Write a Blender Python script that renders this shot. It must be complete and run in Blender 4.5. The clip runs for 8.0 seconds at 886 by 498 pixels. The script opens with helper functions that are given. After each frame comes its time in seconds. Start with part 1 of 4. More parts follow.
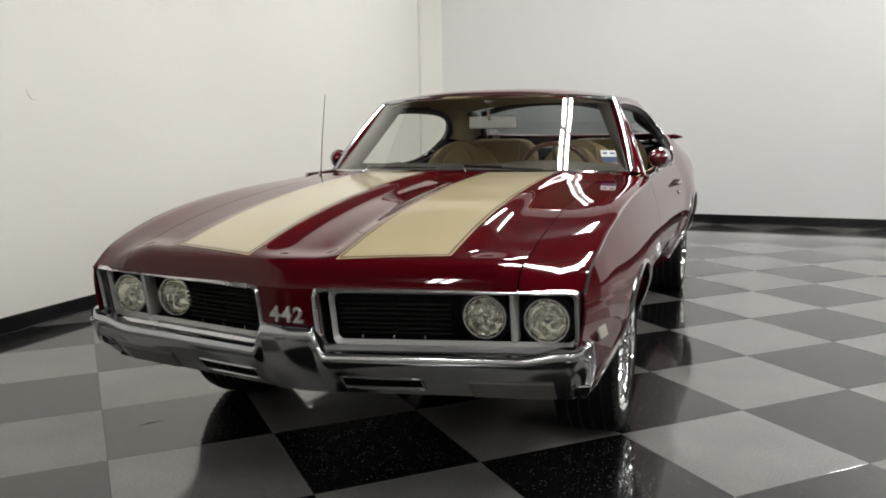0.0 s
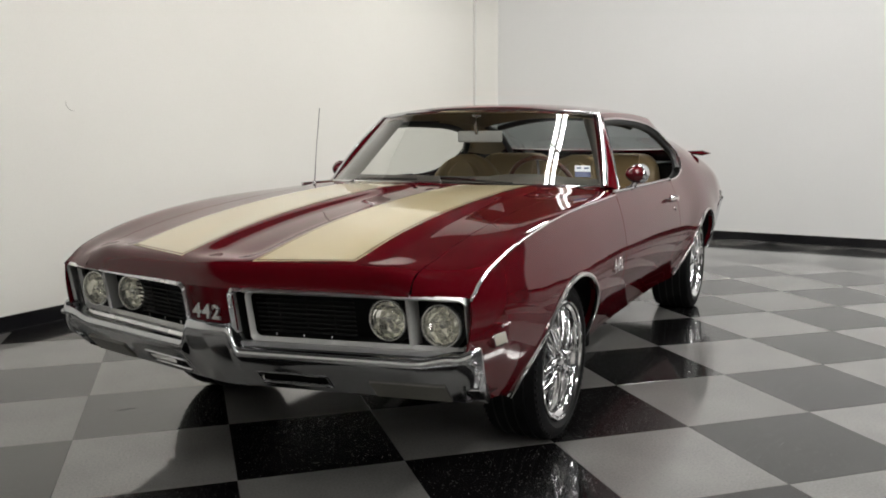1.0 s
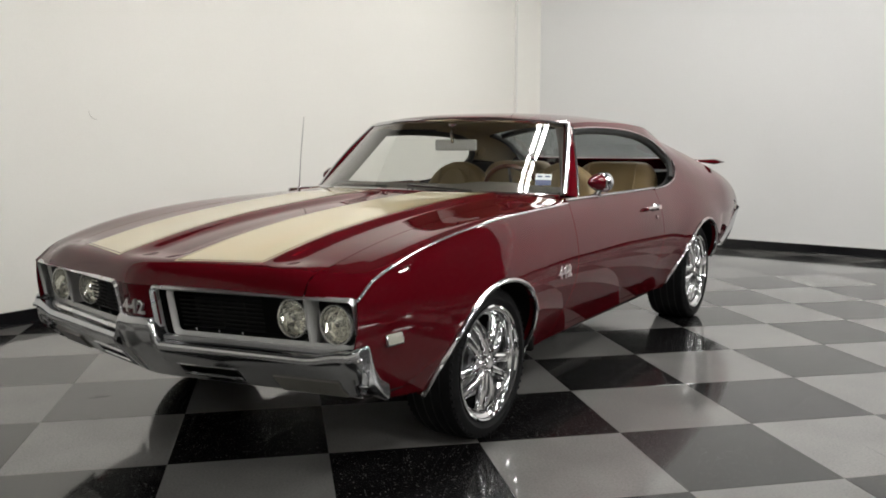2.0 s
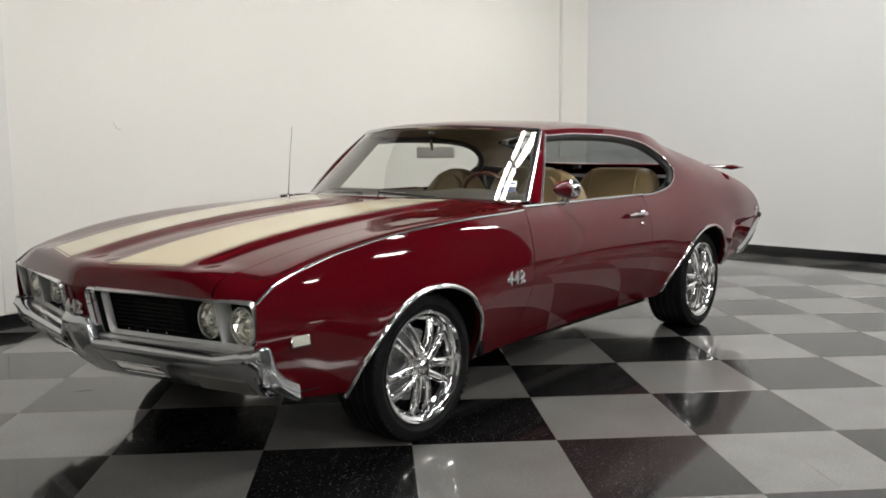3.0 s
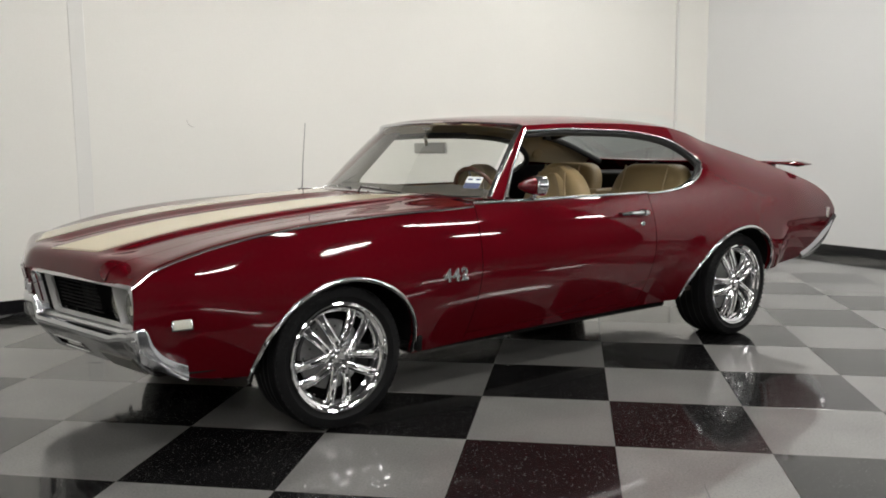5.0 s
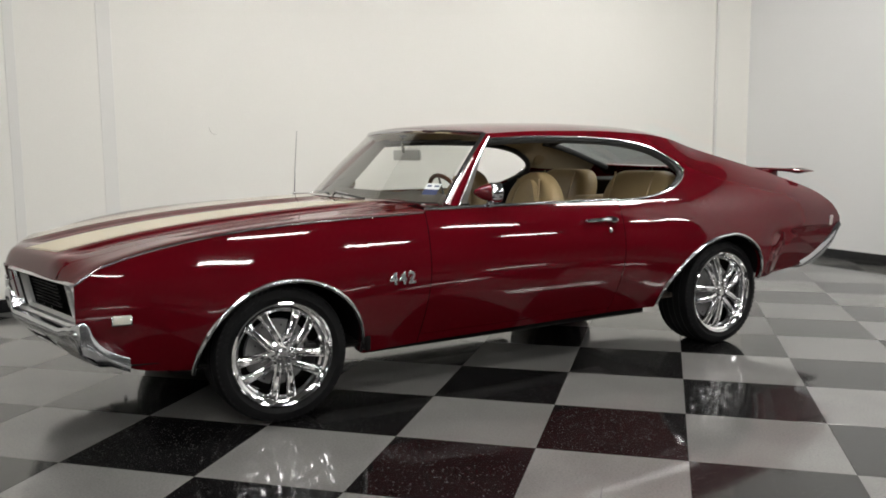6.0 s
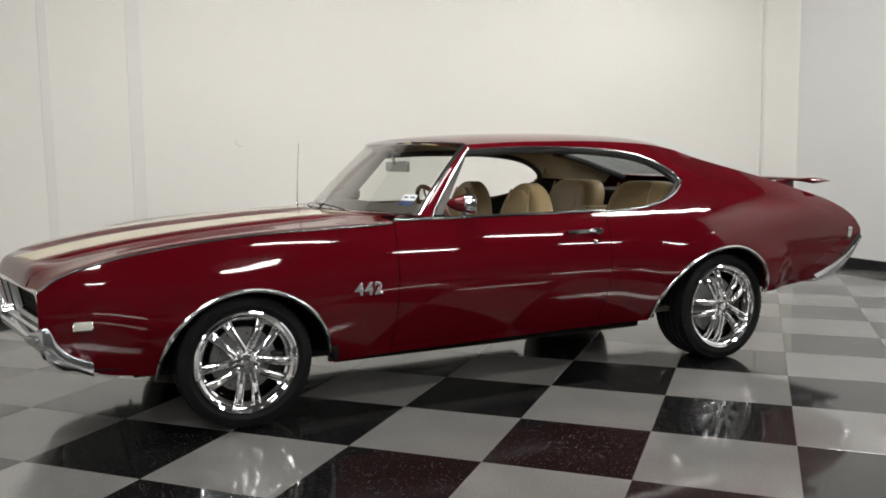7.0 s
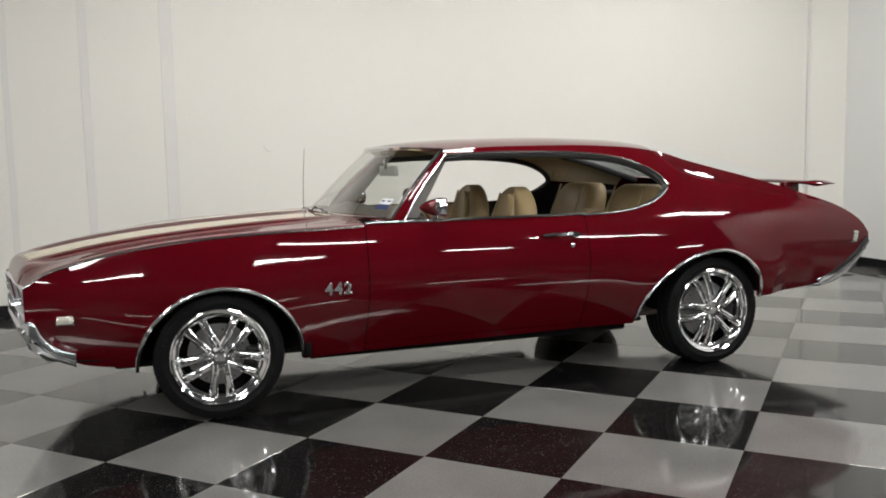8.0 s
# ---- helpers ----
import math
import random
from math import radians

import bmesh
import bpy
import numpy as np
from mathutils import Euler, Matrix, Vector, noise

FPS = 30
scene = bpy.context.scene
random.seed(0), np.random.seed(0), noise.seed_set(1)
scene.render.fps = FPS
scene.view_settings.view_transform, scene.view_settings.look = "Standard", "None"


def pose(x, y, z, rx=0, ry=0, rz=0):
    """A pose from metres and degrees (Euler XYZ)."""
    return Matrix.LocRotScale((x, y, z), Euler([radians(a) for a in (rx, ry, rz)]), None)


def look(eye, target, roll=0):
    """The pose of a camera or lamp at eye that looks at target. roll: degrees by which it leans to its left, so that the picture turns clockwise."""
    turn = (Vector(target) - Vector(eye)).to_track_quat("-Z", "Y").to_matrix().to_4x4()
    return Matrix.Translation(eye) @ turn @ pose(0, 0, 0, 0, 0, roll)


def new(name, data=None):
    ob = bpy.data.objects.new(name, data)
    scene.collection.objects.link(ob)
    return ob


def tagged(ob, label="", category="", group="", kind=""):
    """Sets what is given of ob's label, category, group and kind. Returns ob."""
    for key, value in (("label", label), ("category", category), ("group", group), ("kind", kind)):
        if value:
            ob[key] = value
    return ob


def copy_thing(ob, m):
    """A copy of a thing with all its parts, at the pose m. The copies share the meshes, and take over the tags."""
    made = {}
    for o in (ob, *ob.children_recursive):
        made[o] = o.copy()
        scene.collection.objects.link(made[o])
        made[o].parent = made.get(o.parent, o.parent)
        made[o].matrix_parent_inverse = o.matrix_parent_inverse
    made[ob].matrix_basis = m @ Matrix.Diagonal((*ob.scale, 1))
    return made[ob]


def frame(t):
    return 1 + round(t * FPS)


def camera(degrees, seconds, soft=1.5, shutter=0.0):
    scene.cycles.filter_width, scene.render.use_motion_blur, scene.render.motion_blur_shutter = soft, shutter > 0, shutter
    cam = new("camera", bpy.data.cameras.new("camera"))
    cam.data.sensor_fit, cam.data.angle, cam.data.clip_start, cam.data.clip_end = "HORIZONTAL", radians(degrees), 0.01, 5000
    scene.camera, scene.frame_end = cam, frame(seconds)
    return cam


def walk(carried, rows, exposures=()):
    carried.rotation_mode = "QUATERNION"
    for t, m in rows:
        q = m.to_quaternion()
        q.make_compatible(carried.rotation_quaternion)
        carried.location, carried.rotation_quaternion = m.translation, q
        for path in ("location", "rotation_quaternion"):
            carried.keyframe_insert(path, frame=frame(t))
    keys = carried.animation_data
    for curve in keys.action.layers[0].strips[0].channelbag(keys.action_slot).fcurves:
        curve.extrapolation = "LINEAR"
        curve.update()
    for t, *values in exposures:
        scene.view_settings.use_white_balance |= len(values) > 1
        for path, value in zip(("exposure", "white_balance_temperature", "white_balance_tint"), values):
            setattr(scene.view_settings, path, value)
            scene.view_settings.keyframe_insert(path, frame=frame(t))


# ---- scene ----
cam = camera(56.2, 8.0, soft=1.8)
PATH = [
    (0, (-3.495, -0.047, 1.183), (-1.651, 0.669, 0.885), -0.9),
    (0.5, (-3.424, -0.344, 1.179), (-1.621, 0.474, 0.894), -0.5),
    (1, (-3.377, -0.651, 1.182), (-1.626, 0.278, 0.916), -0.2),
    (1.5, (-3.29, -0.947, 1.187), (-1.59, 0.074, 0.929), 0.0),
    (3, (-2.837, -1.807, 1.202), (-1.326, -0.517, 0.964), -0.4),
    (3.5, (-2.614, -2.025, 1.201), (-1.185, -0.645, 0.965), -0.6),
    (4, (-2.449, -2.241, 1.201), (-1.1, -0.784, 0.961), -0.7),
    (5.5, (-1.763, -2.831, 1.198), (-0.689, -1.162, 0.954), -0.4),
    (6, (-1.533, -3.078, 1.213), (-0.541, -1.357, 0.977), -0.5),
    (6.5, (-1.283, -3.207, 1.212), (-0.37, -1.443, 0.985), -0.5),
    (7, (-1.039, -3.34, 1.218), (-0.225, -1.525, 1.006), -0.8),
    (7.5, (-0.791, -3.551, 1.232), (-0.069, -1.697, 1.025), -0.9),
    (8, (-0.545, -3.675, 1.226), (0.078, -1.785, 1.021), -1.1),
]
walk(cam, [(t, look(eye, target, roll)) for t, eye, target, roll in PATH])

# ---------------------------------------------------------------- light
world = bpy.data.worlds.new("world")
scene.world = world
world.use_nodes = True
world.node_tree.nodes["Background"].inputs[0].default_value = (0.75, 0.78, 0.8, 1)
world.node_tree.nodes["Background"].inputs[1].default_value = 0.02
TUBE_POWER = 67.0
scene.view_settings.exposure = 0.0

# ---------------------------------------------------------------- materials


def material(name, color, rough=0.5, metal=0.0, coat=0.0, bump=0.0, scale=60.0, vary=0.1, spec=0.5, stain=2.0, coat_rough=0.03):
    """A principled surface with two scales of variation in colour and roughness, and a fine relief."""
    m = bpy.data.materials.new(name)
    m.use_nodes = True
    n, l = m.node_tree.nodes, m.node_tree.links
    b = n["Principled BSDF"]
    b.inputs["Metallic"].default_value = metal
    b.inputs["Coat Weight"].default_value = coat
    b.inputs["Coat Roughness"].default_value = coat_rough
    b.inputs["Specular IOR Level"].default_value = spec
    co = n.new("ShaderNodeTexCoord")
    fine, wide = n.new("ShaderNodeTexNoise"), n.new("ShaderNodeTexNoise")
    for tex, s in ((fine, scale), (wide, stain)):
        tex.inputs["Scale"].default_value = s
        tex.inputs["Detail"].default_value = 4
        l.new(co.outputs["Object"], tex.inputs["Vector"])
    add = n.new("ShaderNodeMath")
    add.operation = "ADD"
    l.new(fine.outputs["Fac"], add.inputs[0])
    l.new(wide.outputs["Fac"], add.inputs[1])
    ramp = n.new("ShaderNodeMapRange")
    ramp.inputs["From Min"].default_value, ramp.inputs["From Max"].default_value = 0.6, 1.4
    ramp.inputs["To Min"].default_value, ramp.inputs["To Max"].default_value = 1 - vary, 1 + vary
    l.new(add.outputs[0], ramp.inputs["Value"])
    mul = n.new("ShaderNodeVectorMath")
    mul.operation = "SCALE"
    mul.inputs[0].default_value = color
    l.new(ramp.outputs[0], mul.inputs["Scale"])
    l.new(mul.outputs[0], b.inputs["Base Color"])
    rr = n.new("ShaderNodeMapRange")
    rr.inputs["From Min"].default_value, rr.inputs["From Max"].default_value = 0.3, 0.7
    rr.inputs["To Min"].default_value, rr.inputs["To Max"].default_value = rough * 0.85, min(1, rough * 1.15)
    l.new(wide.outputs["Fac"], rr.inputs["Value"])
    l.new(rr.outputs[0], b.inputs["Roughness"])
    if bump:
        bp = n.new("ShaderNodeBump")
        bp.inputs["Strength"].default_value = bump
        bp.inputs["Distance"].default_value = 0.002
        l.new(fine.outputs["Fac"], bp.inputs["Height"])
        l.new(bp.outputs[0], b.inputs["Normal"])
    return m


def glass_material(name, tint, gloss=1.0):
    """A thin pane: clear, with a tint, and a mirror that grows towards grazing angles."""
    m = bpy.data.materials.new(name)
    m.use_nodes = True
    n, l = m.node_tree.nodes, m.node_tree.links
    n.remove(n["Principled BSDF"])
    tr, gl, mix, lw = (n.new(k) for k in ("ShaderNodeBsdfTransparent", "ShaderNodeBsdfGlossy", "ShaderNodeMixShader", "ShaderNodeLayerWeight"))
    tr.inputs[0].default_value = (*tint, 1)
    gl.inputs["Roughness"].default_value = 0.01
    gl.inputs["Color"].default_value = (gloss, gloss, gloss, 1)
    lw.inputs["Blend"].default_value = 0.5
    power, gain = n.new("ShaderNodeMath"), n.new("ShaderNodeMath")
    power.operation, gain.operation = "POWER", "MULTIPLY_ADD"
    power.inputs[1].default_value = 4.0
    gain.inputs[1].default_value, gain.inputs[2].default_value = 0.92, 0.08
    l.new(lw.outputs["Facing"], power.inputs[0])
    l.new(power.outputs[0], gain.inputs[0])
    l.new(gain.outputs[0], mix.inputs[0])
    l.new(tr.outputs[0], mix.inputs[1])
    l.new(gl.outputs[0], mix.inputs[2])
    l.new(mix.outputs[0], n["Material Output"].inputs[0])
    return m


def glow_material(name, color, power):
    m = bpy.data.materials.new(name)
    m.use_nodes = True
    n, l = m.node_tree.nodes, m.node_tree.links
    n.remove(n["Principled BSDF"])
    e = n.new("ShaderNodeEmission")
    e.inputs[0].default_value, e.inputs[1].default_value = (*color, 1), power
    l.new(e.outputs[0], n["Material Output"].inputs[0])
    return m


def tile_material(name, color, fleck, rough, amount, wax):
    """Waxed vinyl tile: flecks, a change of tone from tile to tile, and a wavy, scuffed polish."""
    m = material(name, color, rough, coat=1.0, coat_rough=0.07, bump=0.0, scale=110, vary=0.30, stain=3.0)
    n, l = m.node_tree.nodes, m.node_tree.links
    b = n["Principled BSDF"]
    b.inputs["Coat IOR"].default_value = wax
    b.inputs["Specular IOR Level"].default_value = 0.05
    co = n.new("ShaderNodeNewGeometry")
    v = n.new("ShaderNodeTexVoronoi")
    v.inputs["Scale"].default_value = 88
    l.new(co.outputs["Position"], v.inputs["Vector"])
    lim = n.new("ShaderNodeMapRange")
    lim.inputs["From Min"].default_value, lim.inputs["From Max"].default_value = 0.19, 0.10
    l.new(v.outputs["Distance"], lim.inputs["Value"])
    pick = n.new("ShaderNodeMath")
    pick.operation = "GREATER_THAN"
    pick.inputs[1].default_value = 1 - amount
    sep = n.new("ShaderNodeSeparateColor")
    l.new(v.outputs["Color"], sep.inputs[0])
    l.new(sep.outputs[0], pick.inputs[0])
    both = n.new("ShaderNodeMath")
    both.operation = "MULTIPLY"
    l.new(lim.outputs[0], both.inputs[0])
    l.new(pick.outputs[0], both.inputs[1])
    info = n.new("ShaderNodeObjectInfo")
    tone = n.new("ShaderNodeMapRange")
    tone.inputs["To Min"].default_value, tone.inputs["To Max"].default_value = 0.86, 1.14
    l.new(info.outputs["Random"], tone.inputs["Value"])
    sc = n.new("ShaderNodeVectorMath")
    sc.operation = "SCALE"
    old = b.inputs["Base Color"].links[0].from_socket
    l.new(old, sc.inputs[0])
    l.new(tone.outputs[0], sc.inputs["Scale"])
    mix = n.new("ShaderNodeMix")
    mix.data_type = "RGBA"
    mix.inputs["B"].default_value = (*fleck, 1)
    l.new(both.outputs[0], mix.inputs["Factor"])
    l.new(sc.outputs[0], mix.inputs["A"])
    l.new(mix.outputs["Result"], b.inputs["Base Color"])
    wave = n.new("ShaderNodeTexNoise")
    wave.inputs["Scale"].default_value = 5
    wave.inputs["Detail"].default_value = 3
    l.new(co.outputs["Position"], wave.inputs["Vector"])
    bp = n.new("ShaderNodeBump")
    bp.inputs["Strength"].default_value = 0.022
    bp.inputs["Distance"].default_value = 0.01
    l.new(wave.outputs["Fac"], bp.inputs["Height"])
    l.new(bp.outputs[0], b.inputs["Normal"])
    l.new(bp.outputs[0], b.inputs["Coat Normal"])
    return m


PAINT = material("maroon_paint", (0.078, 0.0015, 0.0047), 0.5, coat=1.0, scale=900, vary=0.08, coat_rough=0.028, spec=0.0)
PAINT.node_tree.nodes["Principled BSDF"].inputs["Coat IOR"].default_value = 1.43


def soft_waves(m):
    """A faint unevenness of sprayed panels, felt by the clear coat alone."""
    n, l = m.node_tree.nodes, m.node_tree.links
    co, tex, bp = n.new("ShaderNodeTexCoord"), n.new("ShaderNodeTexNoise"), n.new("ShaderNodeBump")
    tex.inputs["Scale"].default_value, tex.inputs["Detail"].default_value = 3, 1
    bp.inputs["Strength"].default_value, bp.inputs["Distance"].default_value = 0.05, 0.01
    l.new(co.outputs["Object"], tex.inputs["Vector"])
    l.new(tex.outputs["Fac"], bp.inputs["Height"])
    l.new(bp.outputs[0], n["Principled BSDF"].inputs["Coat Normal"])


soft_waves(PAINT)
GOLD = material("gold_paint", (0.60, 0.50, 0.30), 0.4, coat=1.0, scale=900, vary=0.05, coat_rough=0.03)
GOLD_LINE = material("dark_pinstripe", (0.10, 0.035, 0.012), 0.4, coat=0.8, scale=900, vary=0.05)
CHROME = material("chrome", (0.64, 0.645, 0.66), 0.10, metal=1.0, scale=30, vary=0.05)
WHEELCHROME = material("wheel_chrome", (0.86, 0.86, 0.87), 0.05, metal=1.0, scale=38, vary=0.05, bump=0.22)
BUMPERCHROME = material("bumper_chrome", (0.60, 0.61, 0.63), 0.15, metal=1.0, scale=30, vary=0.06)
ARCHTRIM = material("stainless_moulding", (0.62, 0.62, 0.62), 0.18, metal=1.0, scale=40, vary=0.06)
POLISHED = material("polished_steel", (0.85, 0.85, 0.86), 0.28, metal=1.0, scale=40, vary=0.06)
BRIGHT = material("bright_trim", (0.62, 0.62, 0.63), 0.13, metal=1.0, scale=40, vary=0.06)
ARGENT = material("argent_grey", (0.56, 0.56, 0.55), 0.35, metal=0.4, scale=200, vary=0.08)
SATIN = material("satin_black", (0.007, 0.007, 0.0075), 0.45, scale=200, vary=0.2)
GRILLE = material("grille_black", (0.004, 0.004, 0.004), 0.5, scale=200, vary=0.2, spec=0.25)
UNDER = material("underbody_black", (0.005, 0.0047, 0.0047), 0.8, scale=30, vary=0.3, bump=0.3, spec=0.1)
RUBBER = material("tyre_rubber", (0.0065, 0.0065, 0.007), 0.6, scale=150, vary=0.2, bump=0.3, spec=0.12)
GAPBLACK = material("dark_gap", (0.003, 0.003, 0.003), 0.9, scale=150, vary=0.2, spec=0.0)
TRIMBLACK = material("black_rubber_trim", (0.015, 0.015, 0.015), 0.5, scale=150, vary=0.2)
LEATHER = material("tan_leather", (0.36, 0.27, 0.14), 0.45, scale=220, vary=0.12, bump=0.35, stain=6)
TANTRIM = material("tan_vinyl", (0.36, 0.27, 0.15), 0.6, scale=250, vary=0.12, bump=0.3, stain=5)
PILLARTRIM = material("grey_pillar_trim", (0.16, 0.155, 0.14), 0.6, scale=250, vary=0.1, bump=0.2)
LINER = material("tan_headliner", (0.42, 0.34, 0.22), 0.9, scale=400, vary=0.1, bump=0.3)
DASH = material("brown_dash", (0.085, 0.075, 0.063), 0.55, scale=200, vary=0.15, bump=0.3)
CARPET = material("dark_carpet", (0.03, 0.022, 0.016), 0.95, scale=300, vary=0.3, bump=0.6)
WOOD = material("walnut_rim", (0.11, 0.035, 0.015), 0.3, coat=0.6, scale=40, vary=0.3)
LENS_AMBER = material("clear_marker_lens", (0.40, 0.39, 0.33), 0.25, coat=0.5, scale=120, vary=0.1, bump=0.5)
REFLECTOR = material("silvered_reflector", (0.95, 0.94, 0.88), 0.12, metal=0.85, scale=60, vary=0.1, bump=0.05, stain=45)
LAMPRIM = material("lamp_rim", (0.80, 0.80, 0.78), 0.2, metal=0.8, coat=0.2, scale=80, vary=0.08)
TURN_LENS = material("smoked_turn_lens", (0.13, 0.125, 0.11), 0.35, coat=0.1, scale=120, vary=0.15, bump=0.5)
STICKER = material("white_sticker", (0.75, 0.77, 0.8), 0.5, scale=200, vary=0.04)
STICKERBLUE = material("blue_print", (0.035, 0.05, 0.14), 0.5, scale=200, vary=0.05)
DISC = material("brake_iron", (0.26, 0.26, 0.26), 0.4, metal=0.6, scale=120, vary=0.2)
WALLPAINT = material("cream_wall_paint", (0.76, 0.745, 0.70), 0.6, scale=120, vary=0.025, bump=0.08, stain=0.6)
WALLGREY = material("grey_wall_paint", (0.80, 0.80, 0.795), 0.55, scale=120, vary=0.025, bump=0.08, stain=0.5)
COLUMN = material("column_paint", (0.71, 0.70, 0.67), 0.55, scale=120, vary=0.03, bump=0.08)
SCUFF = material("pencil_scuff", (0.42, 0.40, 0.37), 0.7, scale=80, vary=0.1)
SCUFFDARK = material("rubber_scuff", (0.05, 0.047, 0.045), 0.6, scale=80, vary=0.1)
BASE = material("black_cove_base", (0.008, 0.008, 0.0095), 0.22, scale=60, vary=0.2)
# near-black only to keep the car's reflections of the unseen walls dim
WALLDARK = material("unseen_dark_wall", (0.035, 0.035, 0.036), 0.6, scale=120, vary=0.03, bump=0.08, stain=0.5)
CEIL = material("ceiling_grey", (0.11, 0.11, 0.11), 0.9, scale=50, vary=0.05)
STEEL = material("white_enamel", (0.75, 0.75, 0.74), 0.4, scale=100, vary=0.04)
GROUT = material("subfloor", (0.03, 0.03, 0.03), 0.8, scale=50, vary=0.2)
TILE_DARK = tile_material("black_vinyl_tile", (0.0052, 0.0049, 0.0052), (0.20, 0.197, 0.19), 0.35, 0.45, 1.45)
TILE_LIGHT = tile_material("grey_vinyl_tile", (0.162, 0.159, 0.152), (0.08, 0.076, 0.070), 0.35, 0.5, 1.72)
WINDSHIELD = glass_material("windshield_glass", (0.80, 0.82, 0.79))
BACKGLASS = glass_material("tinted_back_glass", (0.42, 0.45, 0.46))
LENSGLASS = glass_material("lamp_glass", (0.95, 0.95, 0.92), 0.5)
GLOW = glow_material("tube_glow", (1.0, 0.985, 0.95), TUBE_POWER)

# ---------------------------------------------------------------- mesh helpers


def spline(*knots):
    """A smooth curve through (x, value) knots."""
    xs, ys = np.array([k[0] for k in knots], float), np.array([k[1] for k in knots], float)
    d = np.diff(ys) / np.diff(xs)
    s = np.zeros(len(xs))
    s[0], s[-1] = d[0], d[-1]
    for i in range(1, len(xs) - 1):
        if d[i - 1] * d[i] > 0:
            w1, w2 = 2 * (xs[i + 1] - xs[i]) + (xs[i] - xs[i - 1]), (xs[i + 1] - xs[i]) + 2 * (xs[i] - xs[i - 1])
            s[i] = (w1 + w2) / (w1 / d[i - 1] + w2 / d[i])

    def at(x):
        i = int(np.clip(np.searchsorted(xs, x) - 1, 0, len(xs) - 2))
        h = xs[i + 1] - xs[i]
        u = min(max((x - xs[i]) / h, 0.0), 1.0)
        return float((2 * u**3 - 3 * u**2 + 1) * ys[i] + (u**3 - 2 * u**2 + u) * h * s[i] + (3 * u**2 - 2 * u**3) * ys[i + 1] + (u**3 - u**2) * h * s[i + 1])

    return at


def smooth(a, b, x):
    u = min(max((x - a) / (b - a), 0.0), 1.0)
    return u * u * (3 - 2 * u)


def lin(a, b, n):
    return [a + (b - a) * i / (n - 1) for i in range(n)]


def sheet(rows, flip=False, closed=False):
    """A bmesh grid through rows of points; closed joins each row's end to its start."""
    bm = bmesh.new()
    vs = [[bm.verts.new(p) for p in r] for r in rows]
    for a, b in zip(vs, vs[1:]):
        m = len(a)
        for i in range(m if closed else m - 1):
            j = (i + 1) % m
            q = [a[i], a[j], b[j], b[i]]
            try:
                bm.faces.new(q[::-1] if flip else q)
            except ValueError:
                pass
    return bm


def cap(bm, ring):
    bm.verts.ensure_lookup_table()
    try:
        bm.faces.new(ring)
    except ValueError:
        pass


def tube(points, r, n=8, closed=False, flat=1.0, up=(0, 0, 1)):
    """A round (or flattened) bar along points."""
    pts = [Vector(p) for p in points]
    rows = []
    for i, p in enumerate(pts):
        a = pts[i - 1] if i or closed else pts[0]
        b = pts[(i + 1) % len(pts)] if i < len(pts) - 1 or closed else pts[-1]
        d = (b - a).normalized()
        s = d.cross(Vector(up))
        if s.length < 1e-4:
            s = d.cross(Vector((1, 0, 0)))
        s.normalize()
        t = s.cross(d)
        rr = r[i] if isinstance(r, (list, tuple)) else r
        rows.append([p + s * (rr * math.cos(k * 2 * math.pi / n)) + t * (rr * flat * math.sin(k * 2 * math.pi / n)) for k in range(n)])
    if closed:
        rows.append(rows[0])
        bm = sheet(rows, closed=True)
        bmesh.ops.remove_doubles(bm, verts=bm.verts, dist=1e-6)
    else:
        bm = sheet(rows, closed=True)
        bm.verts.ensure_lookup_table()
        cap(bm, [bm.verts[k] for k in range(n)][::-1])
        cap(bm, [bm.verts[len(bm.verts) - n + k] for k in range(n)])
    bmesh.ops.recalc_face_normals(bm, faces=bm.faces)
    return bm


def block(x0, x1, y0, y1, z0, z1, bevel=0.0, seg=2):
    bm = bmesh.new()
    bmesh.ops.create_cube(bm, size=1)
    for v in bm.verts:
        v.co = (x0 if v.co.x < 0 else x1, y0 if v.co.y < 0 else y1, z0 if v.co.z < 0 else z1)
    if bevel:
        bmesh.ops.bevel(bm, geom=bm.edges[:], offset=bevel, segments=seg, affect="EDGES", profile=0.6)
    return bm


def lathe(profile, n=48, axis="y"):
    """Turns (radius, along) pairs about an axis through the origin."""
    rows = []
    for r, a in profile:
        ring = []
        for k in range(n):
            c, s = r * math.cos(2 * math.pi * k / n), r * math.sin(2 * math.pi * k / n)
            ring.append((c, a, s) if axis == "y" else (a, c, s) if axis == "x" else (c, s, a))
        rows.append(ring)
    bm = sheet(rows, closed=True)
    bmesh.ops.remove_doubles(bm, verts=bm.verts, dist=1e-6)
    bmesh.ops.recalc_face_normals(bm, faces=bm.faces)
    return bm


def join(*bms):
    out = bmesh.new()
    for b in bms:
        me = bpy.data.meshes.new("tmp")
        b.to_mesh(me)
        out.from_mesh(me)
        bpy.data.meshes.remove(me)
        b.free()
    return out


def moved(bm, m):
    bm.transform(m)
    return bm


def mesh_of(name, bm, mat, flat=False):
    me = bpy.data.meshes.new(name)
    bm.to_mesh(me)
    bm.free()
    for f in me.polygons:
        f.use_smooth = not flat
    if not flat:
        me.set_sharp_from_angle(angle=radians(38))
    me.materials.append(mat)
    return me


